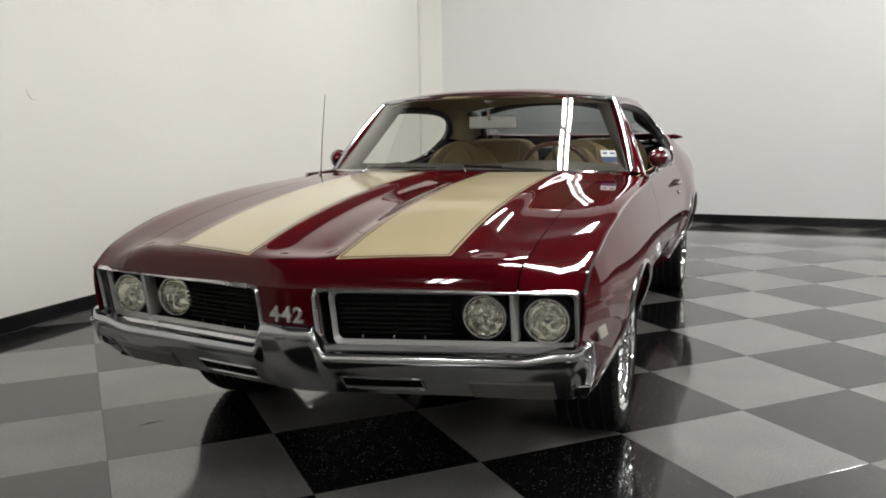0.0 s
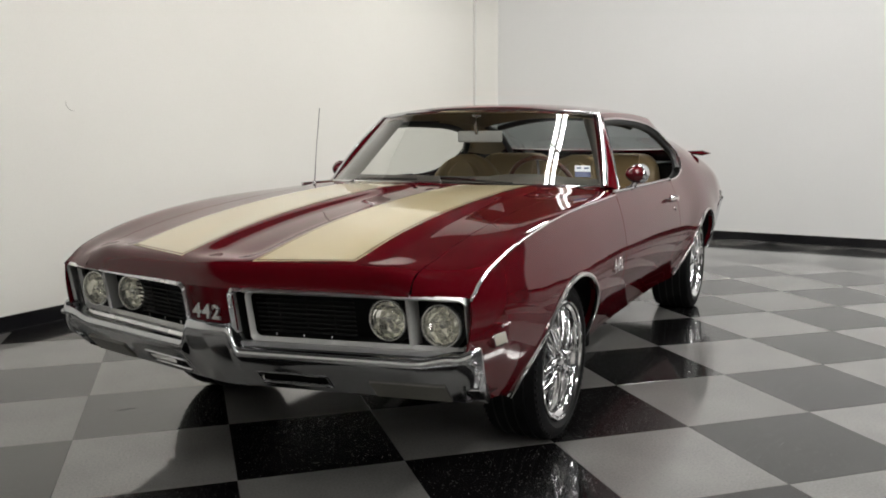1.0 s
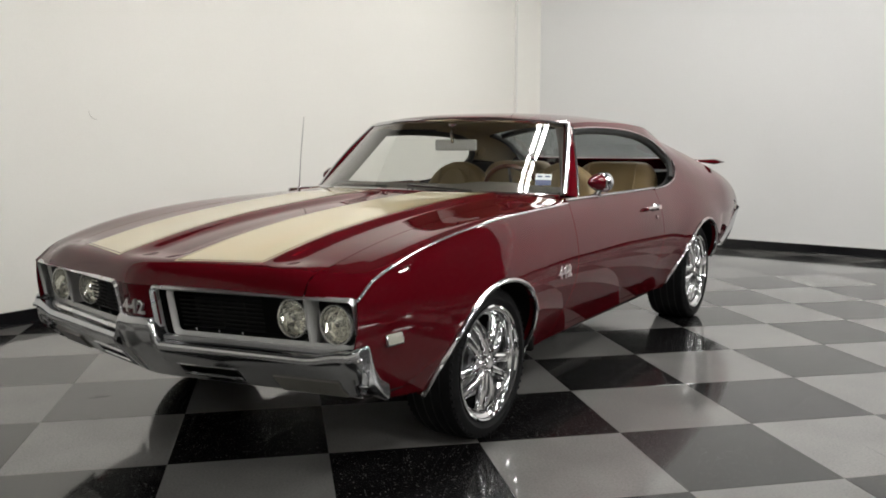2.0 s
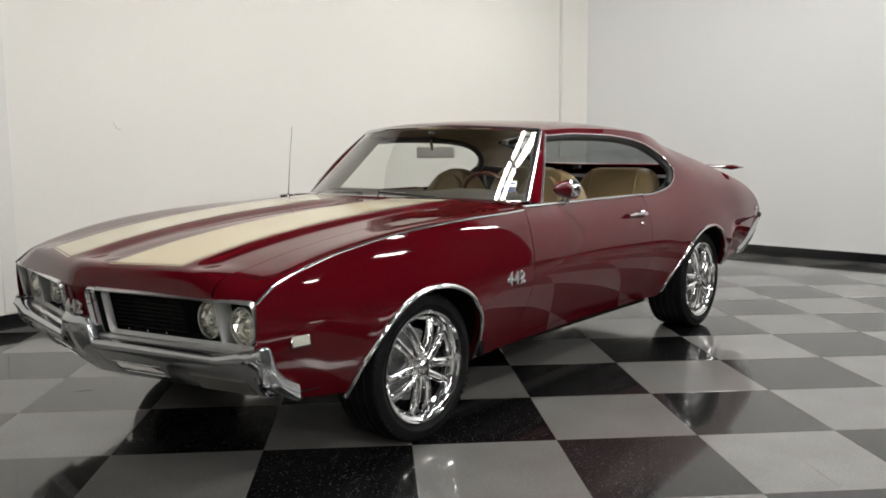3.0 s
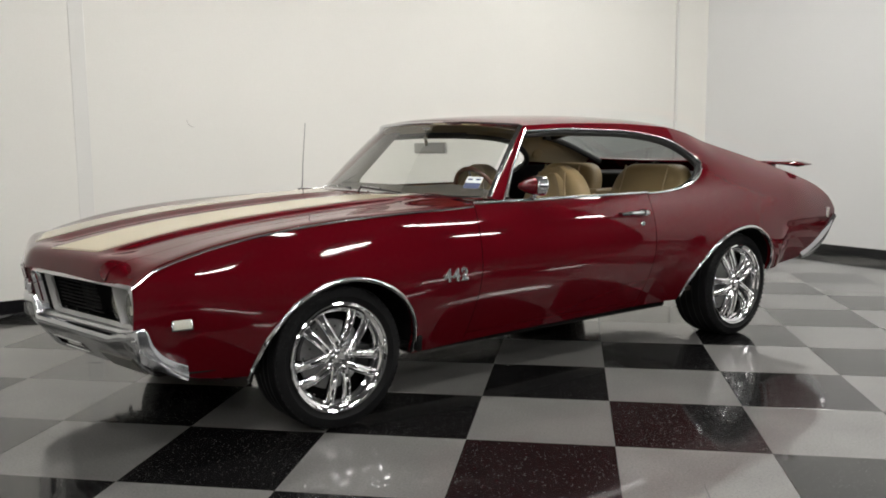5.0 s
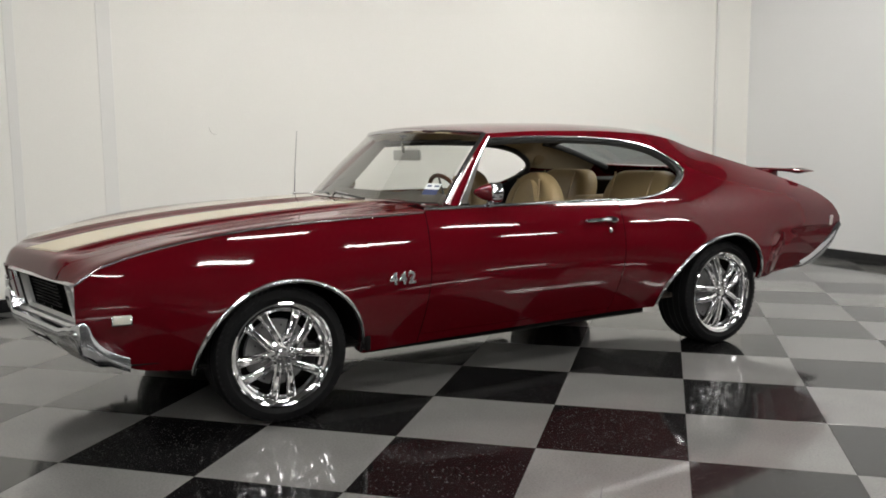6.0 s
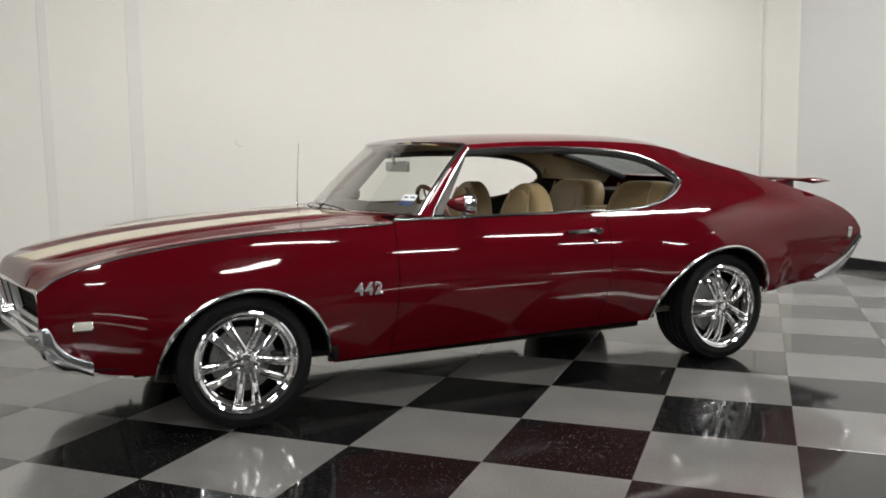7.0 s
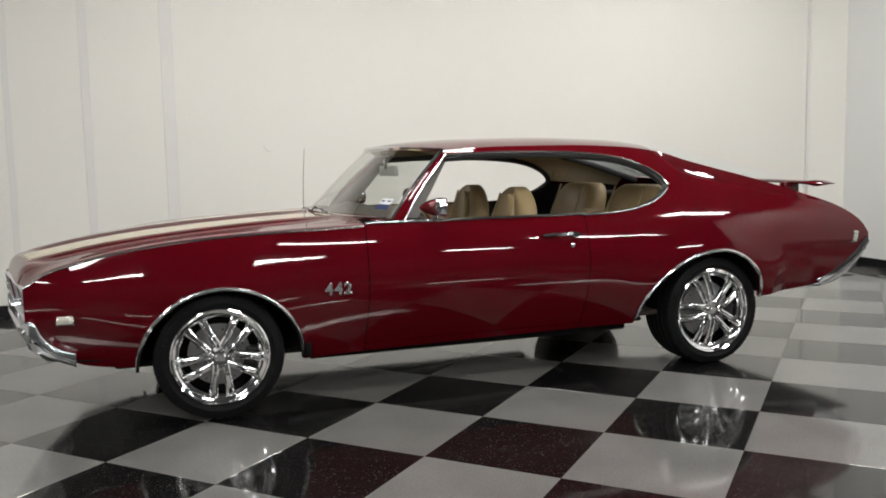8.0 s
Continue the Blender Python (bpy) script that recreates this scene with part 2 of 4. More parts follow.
def thicken(bm, thick):
    """Gives an open sheet a back face and rims, so that it has thickness."""
    bm.normal_update()
    faces, rims = list(bm.faces), [e for e in bm.edges if len(e.link_faces) == 1]
    rims = [[lp.vert for f in e.link_faces for lp in f.loops if lp.edge == e][0:1] + [e.other_vert([lp.vert for f in e.link_faces for lp in f.loops if lp.edge == e][0])] for e in rims]
    back = {v: bm.verts.new(v.co - v.normal * thick) for v in list(bm.verts)}
    for f in faces:
        bm.faces.new([back[v] for v in reversed(f.verts)])
    for a, b in rims:
        bm.faces.new((b, a, back[a], back[b]))
    return bm


def part(name, bm, mat, parent=None, label="", thick=0.0, flat=False, shadow=True):
    if thick:
        thicken(bm, thick)
    ob = new(name, mesh_of(name, bm, mat, flat))
    ob.parent = parent
    if label:
        tagged(ob, label)
    ob.visible_shadow = shadow
    return ob


def thing(name, label, category, group="", m=None, kind=""):
    ob = new(name)
    tagged(ob, label, category, group, kind)
    if m is not None:
        ob.matrix_basis = m
    return ob


# ---------------------------------------------------------------- the room
WALL_Y, BACK_Y, FAR_X, HEIGHT = 4.08, -12.0, -9.0, 3.90
CORNER_X, CORNER_Y = 6.80, 3.92
WALL_X = 10.6
WHITE_END = -2.75
EAST_END = -3.40
EAST_MID = 6.80 - 0.075 * (CORNER_Y - EAST_END)


def prism(points, z0, z1):
    """An upright solid over a plan outline."""
    bm = bmesh.new()
    low, high = [bm.verts.new((x, y, z0)) for x, y in points], [bm.verts.new((x, y, z1)) for x, y in points]
    bm.faces.new(low[::-1])
    bm.faces.new(high)
    for k in range(len(points)):
        j = (k + 1) % len(points)
        bm.faces.new((low[k], low[j], high[j], high[k]))
    bmesh.ops.recalc_face_normals(bm, faces=bm.faces)
    return bm


wall_north = part("wall_north", prism([(WHITE_END, WALL_Y), (6.42, WALL_Y), (CORNER_X, CORNER_Y), (CORNER_X + 0.3, CORNER_Y), (CORNER_X + 0.3, WALL_Y + 0.3), (WHITE_END, WALL_Y + 0.3)], -0.1, HEIGHT), WALLPAINT, flat=True)
tagged(wall_north, "tall cream painted wall with narrow grey strips", "wall", kind="structure")
# unseen length of the north wall, added to close the room
wall_beyond = part("wall_beyond", block(FAR_X - 0.2, WHITE_END, WALL_Y, WALL_Y + 0.3, -0.1, HEIGHT), WALLPAINT, flat=True)
tagged(wall_beyond, "unseen cream wall closing the showroom", "wall", kind="structure")
wall_east = part("wall_east", prism([(CORNER_X, CORNER_Y), (EAST_MID, EAST_END), (EAST_MID + 0.5, EAST_END), (CORNER_X + 0.3, CORNER_Y)], -0.1, HEIGHT), WALLGREY, flat=True)
tagged(wall_east, "plain pale grey painted wall", "wall", kind="structure")
# unseen far and south walls, added dark so the car's side reflects little
wall_far = part("wall_far", prism([(EAST_MID + 0.5, EAST_END), (WALL_X, EAST_END), (WALL_X, BACK_Y), (WALL_X + 0.3, BACK_Y), (WALL_X + 0.3, EAST_END + 0.3), (EAST_MID + 0.5, EAST_END + 0.3)], -0.1, HEIGHT), WALLDARK, flat=True)
tagged(wall_far, "unseen dark wall closing the showroom", "wall", kind="structure")
wall_south = part("wall_south", block(FAR_X - 0.2, WALL_X + 0.2, BACK_Y - 0.2, BACK_Y, -0.1, HEIGHT), WALLDARK, flat=True)
tagged(wall_south, "unseen dark wall closing the showroom", "wall", kind="structure")
# unseen west wall, added pale so the front chrome has something bright to reflect
wall_west = part("wall_west", block(FAR_X - 0.2, FAR_X, BACK_Y, WALL_Y, -0.1, HEIGHT), WALLPAINT, flat=True)
tagged(wall_west, "unseen cream wall closing the showroom", "wall", kind="structure")
ceiling = part("ceiling", block(FAR_X - 0.2, WALL_X + 0.3, BACK_Y - 0.2, WALL_Y + 0.3, HEIGHT, HEIGHT + 0.2), CEIL, flat=True)
tagged(ceiling, "flat dark grey showroom ceiling", "ceiling", kind="structure")


def baseboard(points):
    ob = part("baseboard", prism(points, 0.0, 0.102), BASE, flat=True)
    (ax, ay), (bx, by) = points[1], points[2]
    part("toe", tube([(ax, ay, 0.004), (bx, by, 0.004)], 0.006, 10), BASE, ob, "rounded toe of the cove base")
    return tagged(ob, "glossy black rubber cove baseboard", "baseboard", kind="structure")


baseboard([(FAR_X, WALL_Y), (FAR_X, WALL_Y - 0.012), (6.415, WALL_Y - 0.012), (6.42, WALL_Y)])
baseboard([(6.42, WALL_Y), (6.415, WALL_Y - 0.012), (CORNER_X - 0.012, CORNER_Y - 0.012), (CORNER_X, CORNER_Y)])
baseboard([(CORNER_X, CORNER_Y), (CORNER_X - 0.012, CORNER_Y - 0.012), (EAST_MID - 0.012, EAST_END), (EAST_MID, EAST_END)])

# narrow strips over the joints of the long wall
for x0, x1, d in ((-1.80, -1.745, 0.004), (-1.20, -1.125, 0.004), (-0.545, -0.435, 0.005), (6.38, 6.42, 0.03)):
    strip = part("trim", block(x0, x1, WALL_Y - d, WALL_Y + 0.001, 0.104, HEIGHT, 0.003, 1), COLUMN, flat=True)
    tagged(strip, "grey painted cover strip over a wall joint", "wall trim", kind="structure")

# a thin curved scuff on the wall
arc = [(0.365 + 0.055 * math.cos(radians(a)), WALL_Y - 0.0005, 1.425 + 0.06 * math.sin(radians(a))) for a in range(175, 285, 8)]
tagged(part("wall_mark", tube(arc, [0.0008 + 0.0016 * math.sin(math.pi * k / 13) for k in range(len(arc))], 6), SCUFF), "thin curved grey scuff on the cream wall", "wall mark", kind="structure")

# (4.5, 1.60) and the y -2.2 row are added to brighten right side and floor
LAMPS = [(0.11, 0.40), (1.455, 0.40), (-6.9, 0.50), (4.5, 1.60)] + [(x, y) for y in (-2.2, -5.3, -9.1) for x in (-5.8, -2.2, 1.6, 5.2, 8.8) if y < -4 or -3 < x < 6]


def tube_lamp(h):
    gap = 0.085
    lamp = thing("ceiling_light", "white enamel strip light with two lit fluorescent tubes", "ceiling light", "strip lights on the ceiling")
    part("housing", block(-h - 0.03, h + 0.03, -gap - 0.064, gap + 0.064, -0.02, 0.05, 0.006, 1), STEEL, lamp, flat=True)
    for y in (-gap, gap):
        part("fluorescent_tube", tube([(-h, y, -0.045), (h, y, -0.045)], 0.042, 12), GLOW, lamp, "lit white glass tube")
        for x in (-h - 0.01, h + 0.01):
            part("lamp_holder", block(x - 0.012, x + 0.012, y - 0.03, y + 0.03, -0.085, -0.02, 0.003, 1), STEEL, lamp, flat=True)
    return lamp


first_lamp = None
for lx, ly in LAMPS:
    at = pose(lx, ly, HEIGHT - 0.052)
    if first_lamp:
        copy_thing(first_lamp, at)
    else:
        first_lamp = tube_lamp(0.64)
        first_lamp.matrix_basis = at


# ---------------------------------------------------------------- the car
# x runs from the front axle to the rear, y to the passenger side, z up
car = thing("car", "maroon two-door classic coupe with gold hood stripes", "car", m=pose(-0.345, 1.322, 0, 0, 0, 1.2))

REAR = 2.845
BELT = 0.925


def nose(y):
    """x of the front edge: a shallow V in plan."""
    return -1.05 + 0.205 * math.sqrt(y * y + 0.0016) + 0.020 * smooth(0.76, 0.88, abs(y))


Y_AT = [
    (0.26, spline((-0.9, 0.735), (-0.6, 0.79), (-0.3, 0.825), (0, 0.842), (0.8, 0.795), (1.4, 0.790), (2.2, 0.797), (2.85, 0.85), (3.3, 0.83), (4.1, 0.77))),
    (0.45, spline((-0.9, 0.835), (-0.6, 0.880), (-0.3, 0.914), (0, 0.914), (0.8, 0.900), (1.4, 0.896), (2.2, 0.904), (2.85, 0.930), (3.4, 0.915), (4.1, 0.842))),
    (0.64, spline((-0.9, 0.884), (-0.6, 0.928), (0, 0.949), (0.8, 0.953), (1.4, 0.950), (2.2, 0.955), (2.85, 0.960), (3.4, 0.948), (4.1, 0.876))),
    (0.76, spline((-0.9, 0.868), (-0.6, 0.908), (0, 0.932), (0.8, 0.940), (1.4, 0.940), (2.2, 0.942), (2.85, 0.952), (3.4, 0.942), (4.1, 0.870))),
    (0.93, spline((-0.9, 0.815), (-0.3, 0.872), (0.3, 0.886), (0.8, 0.886), (1.4, 0.882), (2.2, 0.878), (2.85, 0.895), (3.4, 0.882), (4.1, 0.785))),
    (1.10, spline((-0.9, 0.75), (1.0, 0.78), (2.0, 0.775), (2.6, 0.775), (3.0, 0.745), (3.4, 0.685), (4.1, 0.57))),
    (1.29, spline((-0.9, 0.60), (1.2, 0.655), (2.4, 0.645), (2.65, 0.60), (2.9, 0.50), (4.1, 0.30))),
    (1.40, spline((-0.9, 0.50), (1.2, 0.55), (2.4, 0.54), (2.65, 0.48), (2.9, 0.38), (4.1, 0.15))),
]


def flare(x, z):
    """A soft swelling round the wheel openings, and the tuck below the tail's crease."""
    out = 0.0
    for cx, cz, a, b, high, wide in ((0.0, 0.262, 0.398, 0.39, 0.006, 0.55), (2.80, 0.30, 0.43, 0.39, 0.020, 0.40)):
        d = math.hypot((x - cx) / a, (z - cz) / b) - 1
        if d < 1.2:
            out += high * math.exp(-(d / wide) ** 2) * (1 - smooth(0.55, 1.08, z)) + 0.0012 * math.exp(-((d - 0.01) / 0.08) ** 2)
    if x > 3.2:
        out -= smooth(3.24, 3.40, x) * (0.010 * (1 - smooth(0.668, 0.692, z)) + 0.11 * max(0.0, 0.680 - z))
    return out


SECTION_Z = np.array([zz for zz, f in Y_AT])
SECTIONS = {}


def side_y(x, z):
    """Half width of the body at x and height z: a natural cubic through the section's knots."""
    key = round(x, 4)
    if key not in SECTIONS:
        ys = np.array([f(x) for zz, f in Y_AT])
        h, n = np.diff(SECTION_Z), len(SECTION_Z)
        a, r = np.eye(n), np.zeros(n)
        for i in range(1, n - 1):
            a[i, i - 1], a[i, i], a[i, i + 1] = h[i - 1], 2 * (h[i - 1] + h[i]), h[i]
            r[i] = 6 * ((ys[i + 1] - ys[i]) / h[i] - (ys[i] - ys[i - 1]) / h[i - 1])
        SECTIONS[key] = ys, h, np.linalg.solve(a, r)
    ys, h, m = SECTIONS[key]
    i = int(np.clip(np.searchsorted(SECTION_Z, z) - 1, 0, len(h) - 1))
    p, q = SECTION_Z[i + 1] - z, z - SECTION_Z[i]
    y = (m[i] * p**3 + m[i + 1] * q**3) / (6 * h[i]) + (ys[i] / h[i] - m[i] * h[i] / 6) * p + (ys[i + 1] / h[i] - m[i + 1] * h[i] / 6) * q
    return float(y) + flare(x, z)


crest_z = spline((-0.90, 0.685), (-0.86, 0.705), (-0.78, 0.760), (-0.65, 0.804), (-0.47, 0.845), (-0.22, 0.880), (0.04, 0.901), (0.31, 0.912), (0.60, 0.919), (0.74, BELT))
top_z = spline((1.2, 1.30), (1.65, 1.318), (2.0, 1.32), (2.4, 1.305), (2.64, 1.275), (2.85, 1.22), (3.06, 1.16), (3.33, 1.085), (3.6, 0.996), (3.8, 0.928), (3.94, 0.858), (4.01, 0.805), (4.06, 0.735))
hood_z = spline((0, 0.700), (0.012, 0.738), (0.030, 0.768), (0.057, 0.786), (0.11, 0.798), (0.4, 0.855), (0.7, 0.895), (1.0, 0.922), (1.35, 0.944), (1.72, 0.956))


def hood(x, y):
    """Height of hood and fender tops: two raised bands with a valley between."""
    a, s = abs(y), x - nose(y)
    z = hood_z(max(s, 0))
    ramp = smooth(0.03, 0.2, s) * (1 - smooth(1.35, 1.68, s) * 0.6)
    z -= 0.020 * (1 - smooth(0.07, 0.155, a)) * ramp
    z -= 0.018 * smooth(0.492, 0.55, a) * ramp
    if a > 0.57:
        z += (crest_z(min(max(x, -0.9), 0.74)) + 0.004 - z) * smooth(0.60, 0.90, a)
    return z


def arch_front(n=26):
    return [(0.0 - 0.398 * math.cos(math.pi * i / n), 0.262 + 0.39 * math.sin(math.pi * i / n)) for i in range(n + 1)]


def arch_rear(n=28):
    out = []
    for i in range(n + 1):
        a = math.pi * i / n
        c = math.cos(a)
        out.append((2.845 - (0.505 if c > 0 else 0.325) * c, 0.30 + 0.39 * max(math.sin(a), 0.0) + 0.085 * max(-c, 0.0) * (1 - math.sin(a))))
    return out


low_front = spline((-0.9, 0.50), (-0.86, 0.47), (-0.80, 0.42), (-0.72, 0.365), (-0.65, 0.325), (-0.62, 0.312), (-0.40, 0.285))


def sill_z(x):
    """Height of the body's lower edge between the wheels: it rises a little to the rear."""
    return 0.248 + 0.0125 * (x - 0.4)


def fender_columns():
    cols = [(x, low_front(x)) for x in lin(-0.860, -0.402, 23)]
    cols += arch_front()
    return cols + [(x, sill_z(x)) for x in lin(0.402, 0.7225, 9)]


def quarter_columns():
    cols = [(x, sill_z(x)) for x in lin(1.991, 2.338, 9)] + arch_rear()
    low = spline((3.17, 0.385), (3.66, 0.42), (3.80, 0.46), (3.93, 0.55), (4.055, 0.70))
    return cols + [(x, low(x)) for x in lin(3.175, 4.06, 26)]


dlo_tail = spline((2.6, 1.09), (3.0, 1.06), (3.5, 0.97), (4.07, 0.71))
opening_low = spline((1.99, 0.925), (2.15, 0.930), (2.30, 0.945), (2.42, 0.972), (2.50, 1.005), (2.57, 1.05), (2.60, 1.09))
opening_top = spline((1.24, 1.272), (1.61, 1.285), (1.96, 1.28), (2.20, 1.262), (2.38, 1.228), (2.50, 1.178), (2.57, 1.128), (2.60, 1.09))


def dlo_low(x):
    return opening_low(x) if x < 2.6 else dlo_tail(x)


def dlo_top(x):
    return opening_top(x) if x < 2.6 else dlo_tail(x)


def mirrored(rows, s):
    return [[(x, s * y, z) for x, y, z in r] for r in rows]


def make_sides(s):
    far = s > 0
    # front fender: top strip, crest, side down to the wheel arch
    rows = []
    for x, zb in fender_columns():
        zt = crest_z(x)
        yc = side_y(x, zt)
        row = [(x, y, hood(x, y)) for y in lin(0.7025, yc - 0.012, 6)]
        row[-1] = (x, yc - 0.012, zt + 0.001)
        for i in range(17):
            z = zt - 0.004 + (zb - zt + 0.004) * i / 16
            row.append((x, side_y(x, z), z))
        row.append((x, side_y(x, zb) - 0.03, zb + 0.001))
        rows.append(row)
    # the top strip follows the V of the nose
    for i in range(6):
        y = rows[0][i][1]
        for k in range(6):
            x = nose(y) + (rows[6][i][0] - nose(y)) * k / 6
            rows[k][i] = (x, rows[k][i][1], hood(x, rows[k][i][1]) if i < 5 else rows[k][i][2])
    def drawn_in(p):
        """The passenger fender stands a little further in at its front."""
        x, y, z = p
        return (x, y - (0.016 * (1 - smooth(-0.88, 0.2, x)) * min(1.0, (y - 0.70) / 0.17) if far else 0.0), z)

    rows = [[drawn_in(p) for p in r] for r in rows]
    fender = part("front_fender", sheet(mirrored(rows, s), flip=far), PAINT, car, thick=0.006)
    arch = [(x, s * (side_y(x, z) + 0.001), z) for x, z in arch_front(40)]
    part("wheel_arch_trim", tube(arch, 0.0105, 8), ARCHTRIM, fender, "polished wheel arch moulding")
    crest = [drawn_in((x, side_y(x, crest_z(x) - 0.008) - 0.001, crest_z(x) - 0.008)) for x in lin(-0.860, 0.716, 60)]
    crest = mirrored([crest], s)[0]
    part("crest_trim", tube(crest, 0.0055, 8), BRIGHT, fender, "bright moulding along the fender crest")
    # door
    rows = [[(x, side_y(x, z), z) for z in lin(BELT + 0.004, 0.302, 20)] + [(x, side_y(x, 0.302) - 0.03, 0.302)] for x in lin(0.7275, 1.986, 40)]
    door = part("door", sheet(mirrored(rows, s), flip=far), PAINT, car, thick=0.02)
    belt = [(x, s * (side_y(x, BELT) - 0.002), BELT + 0.006) for x in lin(0.7275, 1.986, 30)]
    part("belt_trim", tube(belt, 0.008, 8), BRIGHT, door, "bright moulding along the door top")
    shelf = [[(x, side_y(x, BELT) - 0.006, BELT + 0.008), (x, side_y(x, BELT) - 0.045, BELT + 0.008), (x, side_y(x, BELT) - 0.06, BELT - 0.02)] for x in lin(0.78, 1.984, 20)]
    part("window_sill", sheet(mirrored(shelf, s), flip=not far), PAINT, door, thick=0.004)
    inner = [[(x, side_y(x, BELT) - 0.06, BELT + 0.004), (x, side_y(x, BELT) - 0.09, BELT - 0.04), (x, 0.80, 0.60), (x, 0.81, 0.34)] for x in lin(0.80, 1.984, 12)]
    part("door_panel", sheet(mirrored(inner, s), flip=not far), TANTRIM, door, "tan vinyl inner door panel", thick=0.01)
    yh = side_y(1.82, 0.825) + 0.002
    handle = part("door_handle", join(
        tube([(1.70, s * (yh + 0.022), 0.826), (1.76, s * (yh + 0.028), 0.828), (1.84, s * (yh + 0.028), 0.828), (1.875, s * (yh + 0.022), 0.826)], [0.008, 0.011, 0.011, 0.009], 8),
        tube([(1.71, s * (yh - 0.01), 0.826), (1.71, s * (yh + 0.024), 0.826)], 0.009, 8),
        moved(lathe([(0, 0.03), (0.018, 0.028), (0.024, 0.012), (0.026, -0.01)], 16), Matrix.Translation((1.90, s * yh, 0.824)) @ Matrix.Diagonal((1.5, s, 0.8, 1)))), CHROME, door, "chrome door handle with push button")
    yl = side_y(1.885, 0.765)
    part("door_lock", moved(lathe([(0, 0.006), (0.009, 0.006), (0.013, 0.003), (0.013, -0.01)], 16), Matrix.Translation((1.885, s * yl, 0.765)) @ Matrix.Diagonal((1, s, 1, 1))), CHROME, door, "round chrome lock cylinder")
    rows = [[(x, side_y(x, z), z) for z in lin(0.2975, sill_z(x), 4)] + [(x, side_y(x, sill_z(x)) - 0.05, sill_z(x))] for x in lin(0.7275, 1.986, 12)]
    part("rocker_panel", sheet(mirrored(rows, s), flip=far), PAINT, car, thick=0.006)
    # quarter panel with the roof pillar
    rows = []
    for x, zb in quarter_columns():
        zl, zu, zt = dlo_low(x), dlo_top(x), top_z(x)
        row = [(x, side_y(x, z), z) for z in lin(zb, zl, 30)]
        row[0:0] = [(x, side_y(x, zb) - 0.03, zb + 0.001)]
        if x < 2.6:
            row += [None]
        row += [(x, side_y(x, z), z) for z in lin(zu, zt, 10)][(0 if x < 2.6 else 0):]
        rows.append([p for p in row if p])
    bm = bmesh.new()
    vs = [[bm.verts.new((x, s * y, z)) for x, y, z in r] for r in rows]
    for k, (a, b) in enumerate(zip(vs, vs[1:])):
        for i in range(len(a) - 1):
            if i == 30:
                continue
            q = [a[i], a[i + 1], b[i + 1], b[i]]
            bm.faces.new(q if far else q[::-1])
    rail = [[bm.verts.new((x, s * side_y(x, z), z)) for z in lin(dlo_top(x), top_z(x), 10)] for x in lin(1.235, 1.96, 24)]
    rail.append(vs[0][31:41])
    for a, b in zip(rail, rail[1:]):
        for i in range(9):
            q = [a[i], a[i + 1], b[i + 1], b[i]]
            bm.faces.new(q if far else q[::-1])
    bmesh.ops.remove_doubles(bm, verts=bm.verts, dist=0.0008)
    bm.normal_update()
    quarter = part("quarter_panel", bm, PAINT, car, thick=0.006)
    arch = [(x, s * (side_y(x, z) + 0.001), z) for x, z in arch_rear(44)]
    part("wheel_arch_trim", tube(arch, 0.0105, 8), ARCHTRIM, quarter, "polished wheel arch moulding")
    # bright moulding round the side window
    loop = [(x, dlo_top(x)) for x in lin(1.24, 2.38, 30)] + [(2.44, 1.207), (2.50, 1.178), (2.545, 1.15), (2.575, 1.122), (2.595, 1.09), (2.585, 1.062), (2.565, 1.045), (2.535, 1.022), (2.50, 1.003), (2.46, 0.985), (2.42, 0.97)]
    loop += [(x, dlo_low(x)) for x in lin(2.36, 1.99, 12)]
    part("window_moulding", tube([(x, s * (side_y(x, z) + 0.003), z) for x, z in loop], 0.006, 8), BRIGHT, car, "bright moulding round the side window")
    seal = [(x, s * (side_y(x, z) - 0.022), z - 0.016) for x, z in loop[:40]]
    part("window_seal", tube(seal, 0.021, 8), TRIMBLACK, car, "black rubber window seal")
    # windshield pillar
    rows = []
    for k in range(15):
        u = k / 14
        base_a, top_a = Vector((0.893, 0.790, 0.943)), Vector((1.230, 0.646, 1.297))
        base_b, top_b = Vector((0.945, 0.846, 0.930)), Vector((1.252, 0.668, 1.283))
        a, b = base_a.lerp(top_a, u), base_b.lerp(top_b, u)
        bulge = Vector((-0.012, 0.010, 0.008)) * math.sin(math.pi * u)
        mid = (a + b) / 2 + Vector((-0.006, 0.008, 0.002))
        rows.append([tuple(p) for p in (a + bulge, mid + bulge, b + bulge, b + bulge + Vector((0.02, -0.05, 0)), a + bulge + Vector((0.03, -0.03, 0)))])
    bm = sheet(mirrored(rows, s), closed=True)
    bmesh.ops.recalc_face_normals(bm, faces=bm.faces)
    pillar = part("windshield_pillar", bm, PAINT, car)
    part("pillar_trim", tube([(r[0][0] + 0.003, s * (r[0][1] + 0.006), r[0][2] + 0.004) for r in rows], 0.0135, 8, flat=0.5), BRIGHT, pillar, "chrome windshield side moulding")
    part("pillar_trim", tube([(r[2][0], s * (r[2][1] + 0.002), r[2][2]) for r in rows], 0.0055, 8), ARCHTRIM, pillar, "bright moulding on the window post")
    # inner lining of the pillar, deeper than the outer skin
    rows = []
    for u in lin(0.0, 1.0, 9):
        front = Vector((0.890, 0.772, 0.940)).lerp(Vector((1.245, 0.628, 1.290)), u)
        rear = Vector((1.045, 0.735, 0.940)).lerp(Vector((1.300, 0.548, 1.285)), u)
        mid = front.lerp(rear, 0.5) + Vector((0.0, -0.012, 0.0))
        rows.append([tuple(p) for p in (front, mid, rear, rear + Vector((0.004, 0.03, 0)), front + Vector((0.03, 0.012, 0)))])
